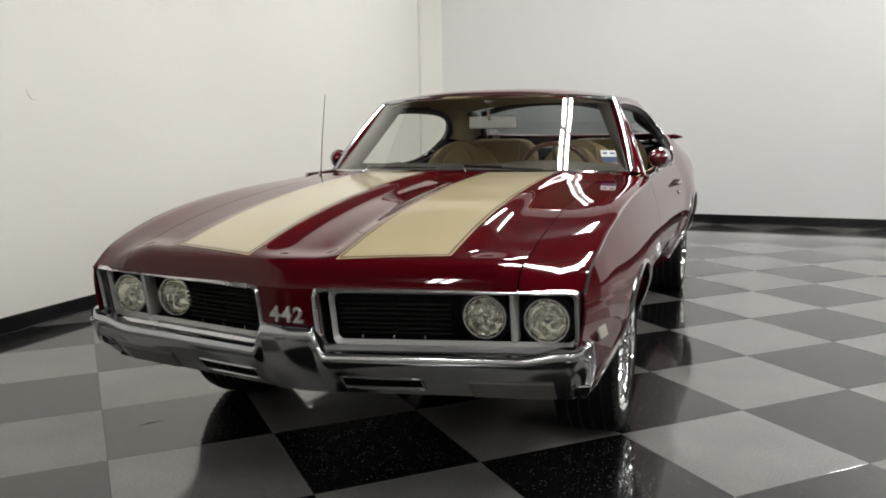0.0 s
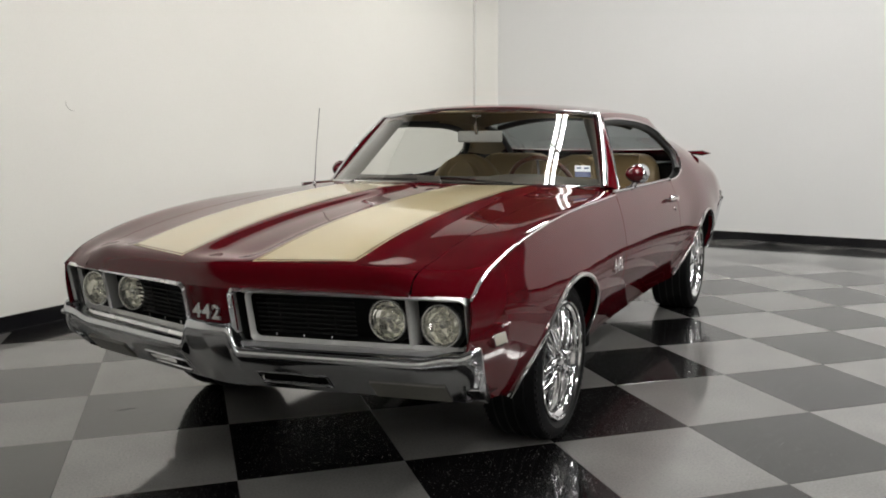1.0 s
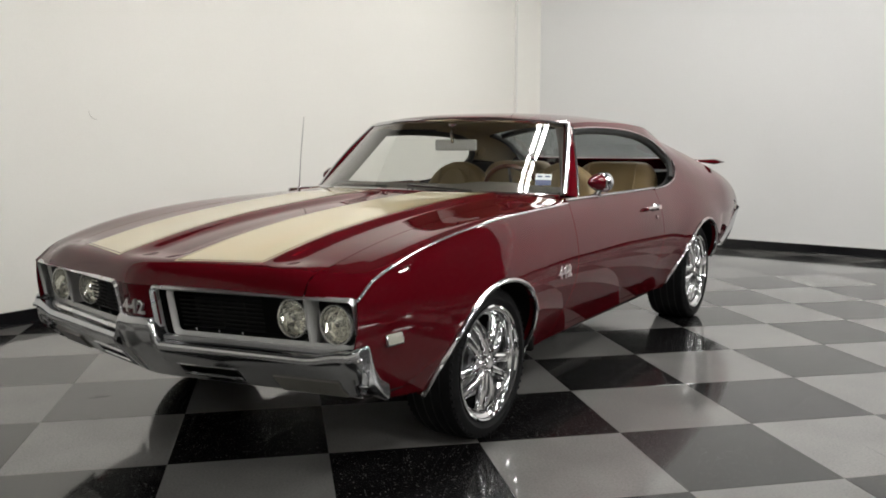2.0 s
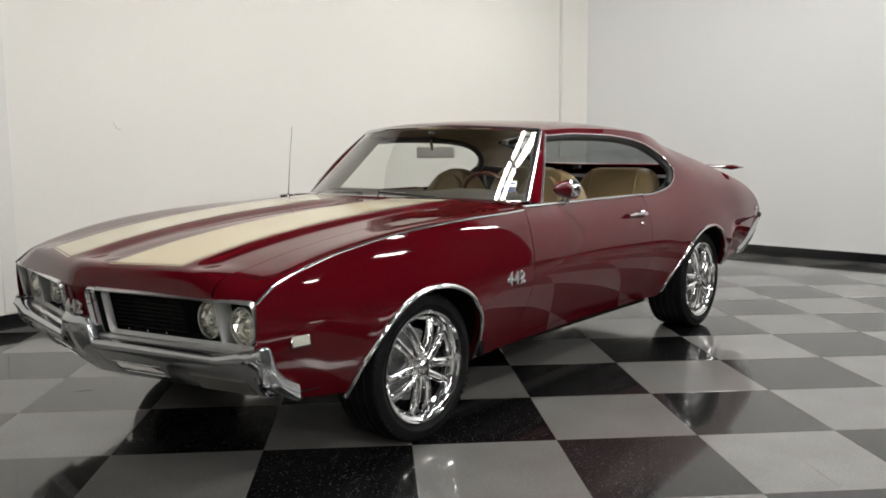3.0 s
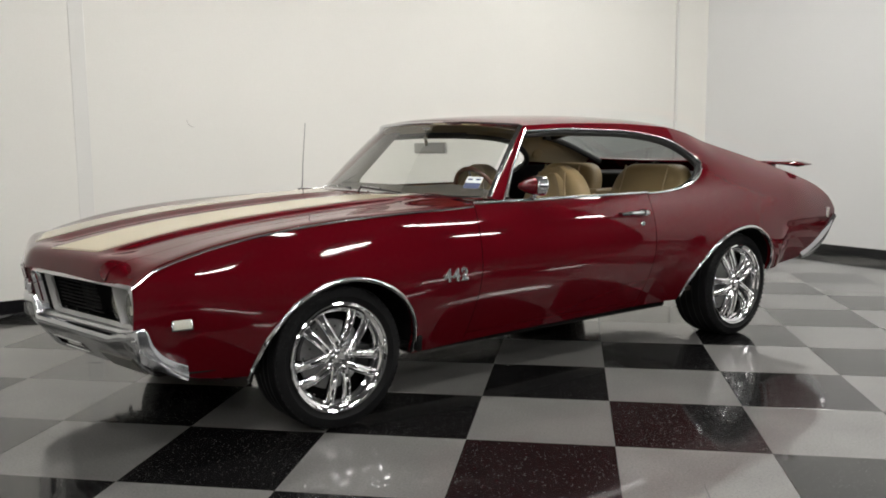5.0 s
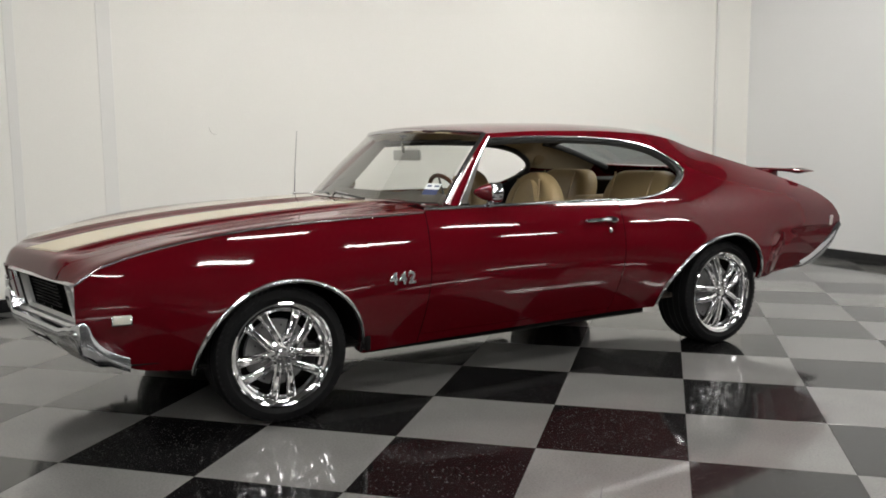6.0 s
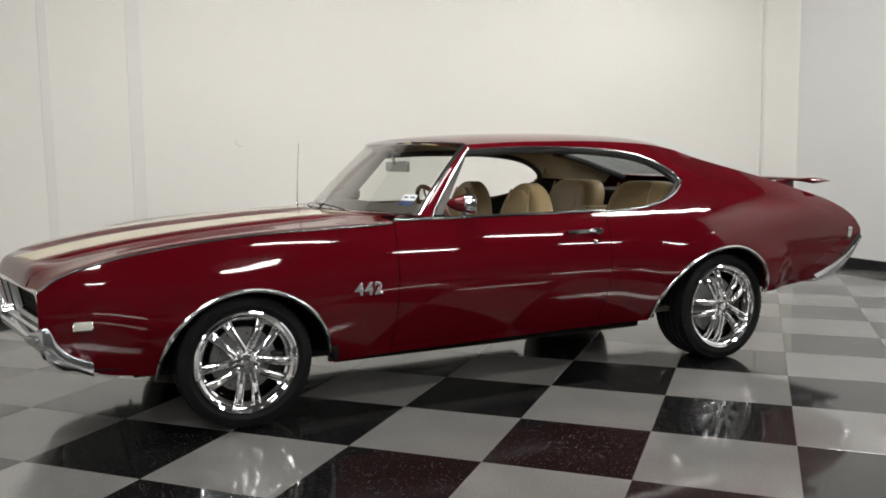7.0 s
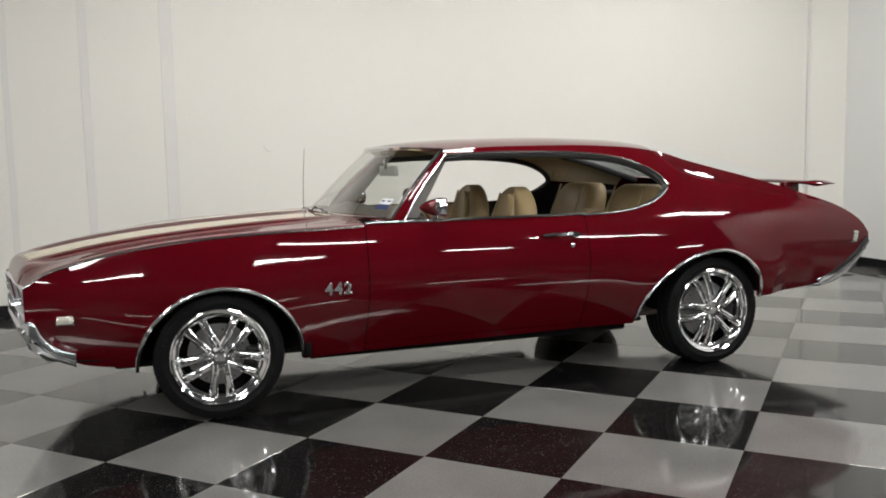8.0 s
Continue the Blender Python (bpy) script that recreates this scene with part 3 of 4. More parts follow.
    bm = sheet(mirrored(rows, s), closed=True)
    bmesh.ops.recalc_face_normals(bm, faces=bm.faces)
    part("pillar_lining", bm, PILLARTRIM, pillar, "grey inner windshield pillar lining")
    # inner wheel wells
    for arch, z0 in ((arch_front(20), 0.30), (arch_rear(20), 0.40)):
        plan = [(x, max(z, z0) + 0.012) for x, z in arch]
        rows = [[(x, y, z) for y in (0.50, 0.70, side_y(x, z) - 0.012)] for x, z in plan]
        part("wheel_well", sheet(mirrored(rows, s), flip=not far), UNDER, car, "black wheel well liner", thick=0.004)
        wall = bmesh.new()
        ring = [wall.verts.new((x, s * 0.50, z)) for x, z in plan]
        wall.faces.new(ring if far else ring[::-1])
        part("wheel_well", wall, UNDER, car, "black wheel well liner", thick=0.004)
    # near-black strips that stand in for the shade inside the panel gaps
    part("gap_dark", tube([(0.725, s * (side_y(0.725, z) - 0.006), z) for z in lin(0.29, BELT - 0.006, 24)], 0.0045, 6), GAPBLACK, car)
    part("gap_dark", tube([(1.9885, s * (side_y(1.9885, z) - 0.006), z) for z in lin(0.29, BELT - 0.006, 24)], 0.0045, 6), GAPBLACK, car)
    part("gap_dark", tube([(x, s * 0.701, hood(x, 0.701) - 0.0045) for x in lin(-0.90, 0.79, 50)], 0.0038, 6), GAPBLACK, car)


for side in (-1, 1):
    make_sides(side)

# hood with its raised bands
HOOD_Y = sorted(set([round(v, 4) for v in lin(-0.6985, 0.6985, 71)] + [-0.49, -0.15, 0.15, 0.49]))


def hood_end(y):
    return 0.60 + 0.20 * (y / 0.70) ** 2


rows = []
for k in range(61):
    u = (k / 60) ** 1.5
    row = []
    for y in HOOD_Y:
        x = nose(y) + u * (hood_end(y) - nose(y))
        row.append((x, y, hood(x, y)))
    rows.append(row)
bonnet = part("hood", sheet(rows, flip=True), PAINT, car, thick=0.006)


def stripe(s, inset, lift, mat, label, y0=0.152, y1=0.486):
    rows = []
    for k in range(49):
        u = (k / 48) ** 1.3
        row = []
        for y in lin(y0 + inset, y1 - inset, 17):
            x0 = nose(y) + 0.052 + 0.03 * (y - 0.15) / 0.34 + inset
            x = x0 + u * (hood_end(y) - 0.012 - inset - x0)
            row.append((x, s * y, hood(x, y) + lift))
        rows.append(row)
    part("hood_stripe", sheet(rows, flip=s > 0), mat, bonnet, label)


for side in (-1, 1):
    stripe(side, 0.0, 0.0008, GOLD, "gold outer pinstripe border")
    stripe(side, 0.006, 0.0014, GOLD_LINE, "dark pinstripe border")
    stripe(side, 0.012, 0.0020, GOLD, "wide gold hood stripe")

# cowl between hood and windshield
rows = []
for k in range(8):
    u = k / 7
    row = []
    for y in lin(-0.86, 0.86, 41):
        x0, x1 = hood_end(min(abs(y), 0.70)) + 0.005, 0.70 + 0.25 * (y / 0.8) ** 2
        x = x0 + u * (x1 - x0)
        row.append((x, y, hood(min(x0, 0.72), y) - 0.012 * math.sin(u * 3.14) - 0.004 + 0.006 * u))
    rows.append(row)
part("cowl", sheet(rows, flip=True), PAINT, car, thick=0.006)


def ws_base(y):
    return (0.660 + 0.212 * (abs(y) / 0.775) ** 3.4, y, 0.955 - 0.012 * (abs(y) / 0.775) ** 2)


def ws_top(y):
    return (1.020 + 0.206 * (abs(y) / 0.64) ** 3.4, y, 1.322 - 0.024 * (abs(y) / 0.64) ** 2)


rows = []
for v in lin(-1, 1, 33):
    b, t = Vector(ws_base(v * 0.770)), Vector(ws_top(v * 0.635))
    rows.append([tuple(b.lerp(t, u) + Vector((-0.005, 0, 0.0035)) * math.sin(math.pi * u)) for u in lin(0, 1, 13)])
windshield = part("windshield", sheet(rows), WINDSHIELD, car, "clear curved windshield glass", shadow=False)
part("windshield_trim", tube([ws_base(y) for y in lin(-0.775, 0.775, 41)], 0.008, 8), BRIGHT, car, "bright windshield base moulding")
part("windshield_trim", tube([(p[0] + 0.003, p[1], p[2] + 0.004) for p in map(ws_top, lin(-0.645, 0.645, 41))], 0.010, 8), BRIGHT, car, "chrome windshield header moulding")

# roof
roof_mid = spline((1.03, 1.328), (1.07, 1.343), (1.2, 1.360), (1.54, 1.376), (1.93, 1.381), (2.34, 1.371), (2.6, 1.352), (2.82, 1.306))


def roof_front(y):
    return 1.028 + 0.206 * (abs(y) / 0.64) ** 3.4


rows = []
for k in range(41):
    u = k / 40
    row = []
    for v in lin(-1, 1, 41):
        x = roof_front(v * 0.645) + u ** 1.4 * (2.66 - 0.06 * v * v - roof_front(v * 0.645))
        ze = top_z(max(x, 1.2)) - (0.0 if x > 1.2 else (1.2 - x) * 0.15)
        ye = side_y(max(x, 1.2), ze)
        zc = roof_mid(x)
        row.append((x, v * ye, zc - (zc - ze) * abs(v) ** 2.6))
    rows.append(row)
part("roof", sheet(rows, flip=True), PAINT, car, thick=0.008)

# back glass and deck lid
rows = []
for k in range(13):
    u = k / 12
    row = []
    for v in lin(-1, 1, 25):
        x = 2.665 - 0.06 * v * v + u * (0.78 - 0.09 * v * v)
        ze = top_z(x)
        row.append((x, v * (side_y(x, ze) - 0.004), ze + 0.078 * (1 - v * v) * (1 - 0.55 * u)))
    rows.append(row)
part("back_glass", sheet(rows), BACKGLASS, car, "smoked tinted rear window", shadow=False)
rows = []
for k in range(17):
    u = k / 16
    row = []
    for v in lin(-1, 1, 25):
        x0 = 3.45 - 0.15 * v * v
        x = x0 + u * (4.06 - x0)
        ze = top_z(x)
        row.append((x, v * (side_y(x, ze) - 0.002), ze + 0.03 * (1 - v * v)))
    rows.append(row)
part("trunk_lid", sheet(rows, flip=True), PAINT, car, thick=0.006)
rows = [[(4.06 + 0.02 * (1 - v * v), v * side_y(4.06, z), z) for v in lin(-1, 1, 15)] for z in lin(0.735, 0.62, 6)]
part("tail_panel", sheet(rows, flip=True), PAINT, car, thick=0.006)

# ---------------------------------------------------------------- wheels


def tyre_profile(r, rim, w):
    return [(rim - 0.012, -w * 0.40), (rim + 0.004, -w * 0.47), (rim + (r - rim) * 0.35, -w * 0.53), (r - 0.028, -w * 0.51), (r - 0.008, -w * 0.46), (r - 0.001, -w * 0.36), (r, 0), (r - 0.001, w * 0.36), (r - 0.008, w * 0.46), (r - 0.028, w * 0.51), (rim + (r - rim) * 0.35, w * 0.53), (rim + 0.004, w * 0.47), (rim - 0.012, w * 0.40)]


def make_wheel(r, rim, width, phase, spokes=5):
    """A chrome wheel whose outer face looks along -y; its middle lies at the origin."""
    f = -width * 0.46
    wheel = part("wheel", lathe([(rim - 0.004, f + 0.03), (rim + 0.003, f - 0.002), (rim + 0.002, f - 0.010), (rim - 0.003, f - 0.013), (rim - 0.009, f - 0.010), (rim - 0.012, f - 0.003), (rim - 0.024, f + 0.003), (rim - 0.030, f + 0.010), (rim - 0.033, f + 0.030), (rim - 0.042, f + 0.036), (rim - 0.046, width * 0.3), (rim - 0.02, width * 0.42)], 64), WHEELCHROME, car, "polished chrome wheel")
    tyre = part("tyre", lathe(tyre_profile(r, rim, width), 72), RUBBER, wheel, "black low-profile tyre")
    # tread grooves
    for y in (-0.28, -0.09, 0.09, 0.28):
        part("tread_groove", lathe([(r + 0.0006, y * width - 0.004), (r + 0.0012, y * width), (r + 0.0006, y * width + 0.004)], 48), SATIN, wheel)
    lugs = bmesh.new()
    for k in range(64):
        a = 2 * math.pi * k / 64
        for sgn in (-1, 1):
            bl = block(-0.005, 0.005, -0.012, 0.012, -0.014, -0.0065)
            me = bpy.data.meshes.new("tmp")
            moved(bl, Matrix.Rotation(a, 4, "Y") @ Matrix.Translation((0, sgn * width * 0.445, r - 0.005))).to_mesh(me)
            lugs.from_mesh(me)
            bl.free()
            bpy.data.meshes.remove(me)
    tagged(part("tread_edge", lugs, RUBBER, wheel, flat=True), kind="stuff")
    for k in range(9):
        a = radians(112 + 6.5 * k)
        bar = block(-0.009, 0.009, -0.002, 0.0015, -0.011, 0.011, 0.0006, 1)
        part("sidewall_mark", moved(bar, Matrix.Rotation(-a + math.pi / 2, 4, "Y") @ Matrix.Translation((0, -width * 0.528, rim + (r - rim) * 0.46))), RUBBER, tyre, flat=True)
    ro = rim - 0.026
    for k in range(spokes):
        turn = Matrix.Rotation(2 * math.pi * (k + phase) / spokes, 4, "Y")
        bars = []
        for sgn in (-1, 1):
            rows = []
            for u in lin(0, 1, 11):
                rr = 0.040 + u * (ro - 0.040)
                off = sgn * (0.0235 + 0.0205 * u)
                y = f + 0.006 - 0.012 * math.sin(math.pi * min(1.0, 0.25 + 0.75 * u)) + 0.016 * u ** 3
                w = 0.0185 + 0.001 * u + 0.008 * u ** 5
                rows.append([(off + w * q, y + d, rr) for q, d in ((-1, 0.034), (-1, 0.010), (-0.80, 0.004), (-0.42, 0.001), (-0.30, 0.005), (0.30, 0.005), (0.42, 0.001), (0.80, 0.004), (1, 0.010), (1, 0.034))])
            bars.append(sheet(rows, closed=True))
        bm = join(*bars)
        bmesh.ops.recalc_face_normals(bm, faces=bm.faces)
        part("spoke", moved(bm, turn), WHEELCHROME, wheel)
    part("hub_cap", join(lathe([(0, f - 0.006), (0.020, f - 0.006), (0.026, f - 0.001), (0.028, f + 0.01), (0.056, f + 0.004), (0.066, f + 0.012), (0.070, f + 0.06)], 32)), WHEELCHROME, wheel, "round chrome hub cap")
    for k in range(5):
        a = 2 * math.pi * k / 5
        part("lug_nut", moved(lathe([(0, -0.016), (0.008, -0.015), (0.012, -0.006), (0.012, 0.014)], 6), Matrix.Translation((0.050 * math.cos(a), f + 0.002, 0.050 * math.sin(a)))), WHEELCHROME, wheel)
    part("brake_disc", lathe([(0.05, f + 0.075), (rim - 0.085, f + 0.075), (rim - 0.085, f + 0.10), (0.05, f + 0.10)], 48), DISC, wheel, "slotted grey brake disc")
    # no holes are cut: near-black caps on the disc stand in for their shade
    for k in range(18):
        a = 2 * math.pi * k / 18
        q = rim - (0.100, 0.113, 0.126)[k % 3]
        part("disc_hole", moved(lathe([(0.0, f + 0.0745), (0.0042, f + 0.0745), (0.0046, f + 0.080)], 8), Matrix.Translation((q * math.cos(a), 0, q * math.sin(a)))), GAPBLACK, wheel)
    part("brake_caliper", moved(block(-0.05, 0.05, f + 0.06, f + 0.12, rim - 0.115, rim - 0.05, 0.01), Matrix.Rotation(radians(100), 4, "Y")), SATIN, wheel)
    part("wheel_back", lathe([(0.0, f + 0.13), (rim - 0.045, f + 0.13)], 32), UNDER, wheel)
    return wheel


front_wheel = make_wheel(0.314, 0.236, 0.225, 0.5)
front_wheel.matrix_basis = pose(-0.014, -0.785, 0.310)
copy_thing(front_wheel, pose(-0.014, 0.785, 0.310, 0, 0, 180))
rear_wheel = make_wheel(0.324, 0.250, 0.25, 0.736)
rear_wheel.matrix_basis = pose(REAR, -0.785, 0.320)
copy_thing(rear_wheel, pose(REAR, 0.785, 0.320, 0, 0, 180))

# ---------------------------------------------------------------- front end


def front_point(y, depth, z):
    """A point on the V-shaped face, depth behind the hood's edge; the face leans back a little below."""
    return (nose(y) + depth + 0.03 * (0.69 - z) / 0.16, y - 0.008, z)


def bezel_loop(s, y0, y1, z0, z1, r, n=5, top=0.0):
    """A rounded rectangle on the front face, from the inner to the outer end."""
    out = []
    for cy, cz, a0 in ((y1 - r, z1 - r, 0), (y0 + r, z1 - r, 90), (y0 + r, z0 + r, 180), (y1 - r, z0 + r, 270)):
        for k in range(n):
            a = radians(a0 + 90 * k / (n - 1))
            out.append((s * (cy + r * math.cos(a)), cz + r * math.sin(a)))
    return out


def loft(s, rings, mat, name, parent, label="", flip=False):
    bm = sheet(rings, closed=True)
    bmesh.ops.recalc_face_normals(bm, faces=bm.faces)
    return part(name, bm, mat, parent, label)


def facing(bm, m):
    """Moves a dished mesh to m and turns its faces towards -x."""
    bm.normal_update()
    if sum(f.normal.x * f.calc_area() for f in bm.faces) > 0:
        bmesh.ops.reverse_faces(bm, faces=bm.faces)
    return moved(bm, m)


facet = random.Random(4)


def make_front(s):
    outer = bezel_loop(s, 0.088, 0.870, 0.506, 0.706, 0.024)
    lip = bezel_loop(s, 0.096, 0.862, 0.511, 0.697, 0.021)
    inner = bezel_loop(s, 0.103, 0.855, 0.522, 0.691, 0.016)
    rings = [[front_point(y, d, z) for y, z in ring] for ring, d in ((outer, 0.02), (outer, 0.000), (lip, -0.013), (inner, -0.003), (inner, 0.022))]
    bezel = loft(s, rings, POLISHED, "grille_surround", car, "bright metal grille and headlight surround")
    # black box behind
    box = bezel_loop(s, 0.099, 0.858, 0.516, 0.696, 0.01)
    bm = sheet([[front_point(y, d, z) for y, z in box] for d in (0.018, 0.17)], closed=True)
    bm.verts.ensure_lookup_table()
    cap(bm, bm.verts[20:40])
    bmesh.ops.recalc_face_normals(bm, faces=bm.faces)
    part("grille_backing", bm, GRILLE, bezel, "black recess behind the grille", thick=0.003)
    # pale grey frame, set back inside the surround, with a deep lower ledge
    rim = bezel_loop(s, 0.126, 0.853, 0.513, 0.693, 0.022)
    edge = bezel_loop(s, 0.129, 0.849, 0.519, 0.690, 0.022)
    hole = bezel_loop(s, 0.137, 0.840, 0.534, 0.683, 0.020)
    rings = [[front_point(y, d, z) for y, z in ring] for ring, d in ((rim, 0.060), (rim, 0.030), (edge, 0.026), (hole, 0.040), (hole, 0.046))]
    loft(s, rings, ARGENT, "grille_frame", bezel, "pale grey painted frame round grille and headlights")
    for k in range(9):
        z = 0.549 + k * 0.0157
        part("grille_bar", tube([front_point(s * y, 0.070, z) for y in lin(0.136, 0.474, 8)], 0.0034, 6), GRILLE, bezel)
    for y in (0.21, 0.305, 0.40):
        part("grille_bar", tube([front_point(s * y, 0.074, z) for z in (0.545, 0.684)], 0.0025, 6), GRILLE, bezel)
        part("grille_stud", tube([front_point(s * y, 0.046, 0.537), front_point(s * y, 0.046, 0.549)], 0.003, 6), BRIGHT, bezel)
    # headlights, all four in one upright plane, with a divider between
    for y in (0.565, 0.757):
        face = Matrix.Translation((-0.826, s * y - 0.011, 0.602)) @ Matrix.Scale(0.875, 4)
        ring = part("headlight", moved(lathe([(0.078, 0.02), (0.079, -0.001), (0.077, -0.004), (0.073, -0.004), (0.071, 0.010)], 40, "x"), face), LAMPRIM, car, "round headlight with a pale glass rim")
        dish = lathe([(0.070, 0.008), (0.062, 0.024), (0.050, 0.034), (0.036, 0.042), (0.020, 0.047), (0.0, 0.048)], 11, "x")
        for v in dish.verts:
            if math.hypot(v.co.y, v.co.z) < 0.068:
                v.co.x += facet.uniform(-0.009, 0.009)
        part("reflector", facing(dish, face), REFLECTOR, ring, "mirrored faceted reflector", flat=True)
        part("lens", facing(lathe([(0.0, -0.022), (0.025, -0.020), (0.048, -0.014), (0.064, -0.005), (0.0715, 0.006)], 32, "x"), face), LENSGLASS, ring, "clear domed lens", shadow=False)
        part("bulb_cap", moved(lathe([(0.0, 0.006), (0.010, 0.008), (0.013, 0.015), (0.013, 0.05)], 20, "x"), face), CHROME, ring, "chrome bulb shield")
        plate = sheet([[(-0.806, s * y - 0.011 + r * math.cos(a), 0.602 + r * math.sin(a)) for a in lin(0, 2 * math.pi, 33)] for r in (0.066, 0.082)])
        part("headlight_bezel", plate, GRILLE, bezel, "black headlight bezel", thick=0.004)
    w, y = 0.008, 0.664
    bm = sheet([[front_point(s * (y + dy), d, z) for z in lin(0.530, 0.688, 5)] for dy, d in ((-w, 0.10), (-w, 0.048), (-w * 0.5, 0.042), (w * 0.5, 0.042), (w, 0.048), (w, 0.10))])
    bmesh.ops.recalc_face_normals(bm, faces=bm.faces)
    part("headlight_divider", bm, ARGENT, bezel, "grey post between the headlights")


for side in (-1, 1):
    make_front(side)

# nose panel between the grilles
rows = []
for z in lin(0.702, 0.56, 8):
    rows.append([(front_point(y, 0.0 - 0.006 * (1 - (y / 0.11) ** 2), z)) for y in lin(-0.106, 0.106, 13)])
nose_panel = part("nose_panel", sheet(rows), PAINT, car, thick=0.006)

# front bumper: a raised middle, an upper roll with a scoop below it, and plain ends that wrap the fenders
SHIFT = 0.008
BLOCK_SECTION = [(0.05, 0.588), (0.004, 0.586), (-0.006, 0.578), (-0.010, 0.564), (-0.009, 0.546), (-0.006, 0.528), (0.000, 0.508), (0.008, 0.488), (0.020, 0.464), (0.036, 0.440), (0.054, 0.416), (0.074, 0.391), (0.106, 0.350), (0.155, 0.338)]
OUTER_SECTION = [(0.05, 0.508), (0.0, 0.508), (-0.006, 0.505), (-0.010, 0.498), (-0.011, 0.488), (-0.009, 0.477), (-0.003, 0.466), (0.008, 0.453), (0.023, 0.438), (0.040, 0.421), (0.056, 0.403), (0.073, 0.383), (0.103, 0.352), (0.15, 0.346)]
END_BULGE = [-0.05, 0.0, 0.003, 0.0045, 0.006, 0.0075, 0.009, 0.0105, 0.0115, 0.0115, 0.009, 0.004, -0.003, -0.04]
END_DROP = [0.0, 0.0, 0.02, 0.06, 0.12, 0.20, 0.29, 0.38, 0.48, 0.59, 0.71, 0.85, 0.98, 1.0]
end_top = spline((-0.96, 0.536), (-0.90, 0.540), (-0.875, 0.548), (-0.835, 0.552), (-0.818, 0.540), (-0.797, 0.490), (-0.765, 0.446), (-0.72, 0.410), (-0.66, 0.378))
end_low = spline((-0.91, 0.462), (-0.868, 0.436), (-0.80, 0.396), (-0.74, 0.358), (-0.66, 0.317))
CORNER = 0.833


def bumper_row(y):
    """The section at y, from the shelf behind the top edge down to the lower edge."""
    a = abs(y)
    w, rise, x0 = smooth(0.086, 0.122, a), 0.022 * smooth(0.70, 0.833, a), -1.05 + 0.205 * math.sqrt(a * a + 0.0016)
    return [(x0 + p[0] + (q[0] - p[0]) * w, y - SHIFT, p[1] + (q[1] - p[1]) * w + rise * smooth(0.40, 0.50, q[1])) for p, q in zip(BLOCK_SECTION, OUTER_SECTION)]


def bumper_side(s):
    """Sections of the end plate, from the front corner back along the fender."""
    rows, corner = [], bumper_row(s * CORNER)
    p0, p1, p2, p3 = Vector((-0.886, CORNER)), Vector((-0.886, 0.890)), Vector((-0.830, 0.897)), Vector((-0.660, 0.852))
    for k in range(39):
        if k <= 14:
            u = k / 14
            p, d = p0 * (1 - u) ** 2 + p1 * 2 * u * (1 - u) + p2 * u * u, (p1 - p0) * (1 - u) + (p2 - p1) * u
        else:
            u = (k - 14) / 24
            p, d = p2.lerp(p3, u), p3 - p2
        d.normalize()
        deep, own = 1 - 0.6 * smooth(-0.80, -0.66, p.x), smooth(0, 12, k)
        zt, zl = end_top(p.x), end_low(p.x)
        row = []
        for c, o, f in zip(corner, END_BULGE, END_DROP):
            o, z = o * deep * own + (-0.886 - c[0]) * (1 - own), (zt - f * (zt - zl)) * own + c[2] * (1 - own)
            row.append((p.x - d.y * o, s * (p.y + d.x * o) - SHIFT, z))
        rows.append(row)
    return rows


rows = [bumper_row(y) for y in lin(-CORNER, CORNER, 191)]
bm = sheet(bumper_side(-1)[:0:-1] + rows + bumper_side(1)[1:], flip=True)
gone = [f for f in bm.faces if 0.150 < abs(f.calc_center_median().y + SHIFT) < 0.40 and 0.384 < f.calc_center_median().z < 0.428]
bmesh.ops.delete(bm, geom=gone, context="FACES")
bumper = part("front_bumper", bm, BUMPERCHROME, car, "chrome front bumper with a raised middle", thick=0.004)
for s in (-1, 1):
    part("bumper_bolt", moved(lathe([(0, -0.010), (0.008, -0.009), (0.011, -0.004), (0.011, 0.01)], 12), Matrix.Translation((-0.866, s * 0.893 - SHIFT, 0.506)) @ Matrix.Rotation(radians(-30 if s < 0 else 30), 4, "Z") @ Matrix.Diagonal((1, -s if s > 0 else 1, 1, 1))), CHROME, bumper)
    rows = []
    for y in lin(0.54, 0.785, 12):
        r = bumper_row(s * y)
        rows.append([(Vector(r[9]).lerp(Vector(r[12]), u) + Vector((-0.006, 0, -0.003)))[:] for u in (0.08, 0.4, 0.7, 0.95)])
    part("turn_signal", sheet(rows, flip=s > 0), TURN_LENS, bumper, "smoked ribbed turn signal lens", thick=0.006)
    loop = [Vector(bumper_row(s * y)[9]).lerp(Vector(bumper_row(s * y)[10]), 0.1) for y in lin(0.152, 0.398, 14)]
    loop += [Vector(bumper_row(s * y)[11]).lerp(Vector(bumper_row(s * y)[12]), 0.25) for y in lin(0.398, 0.152, 14)]
    part("slot_rim", tube(loop, 0.004, 6, closed=True), CHROME, bumper, "rolled chrome edge of the bumper slot")
rows = [[(x, y, z) for y in lin(-0.84, 0.84, 9)] for x, z in ((-0.80, 0.42), (-0.79, 0.36), (-0.70, 0.34), (-0.45, 0.33))]
part("front_valance", sheet(rows), UNDER, car, thick=0.004)

# underside
part("floor_pan", block(-0.5, 2.42, -0.80, 0.80, 0.275, 0.30, 0.01, 1), UNDER, car, "black underbody")
part("trunk_floor", block(2.3, 4.0, -0.74, 0.74, 0.43, 0.46, 0.01, 1), UNDER, car, "black underbody")
for cx, z in ((0.0, 0.31), (REAR, 0.320)):
    part("axle", tube([(cx, -0.72, z), (cx, 0.72, z)], 0.04, 10), UNDER, car)
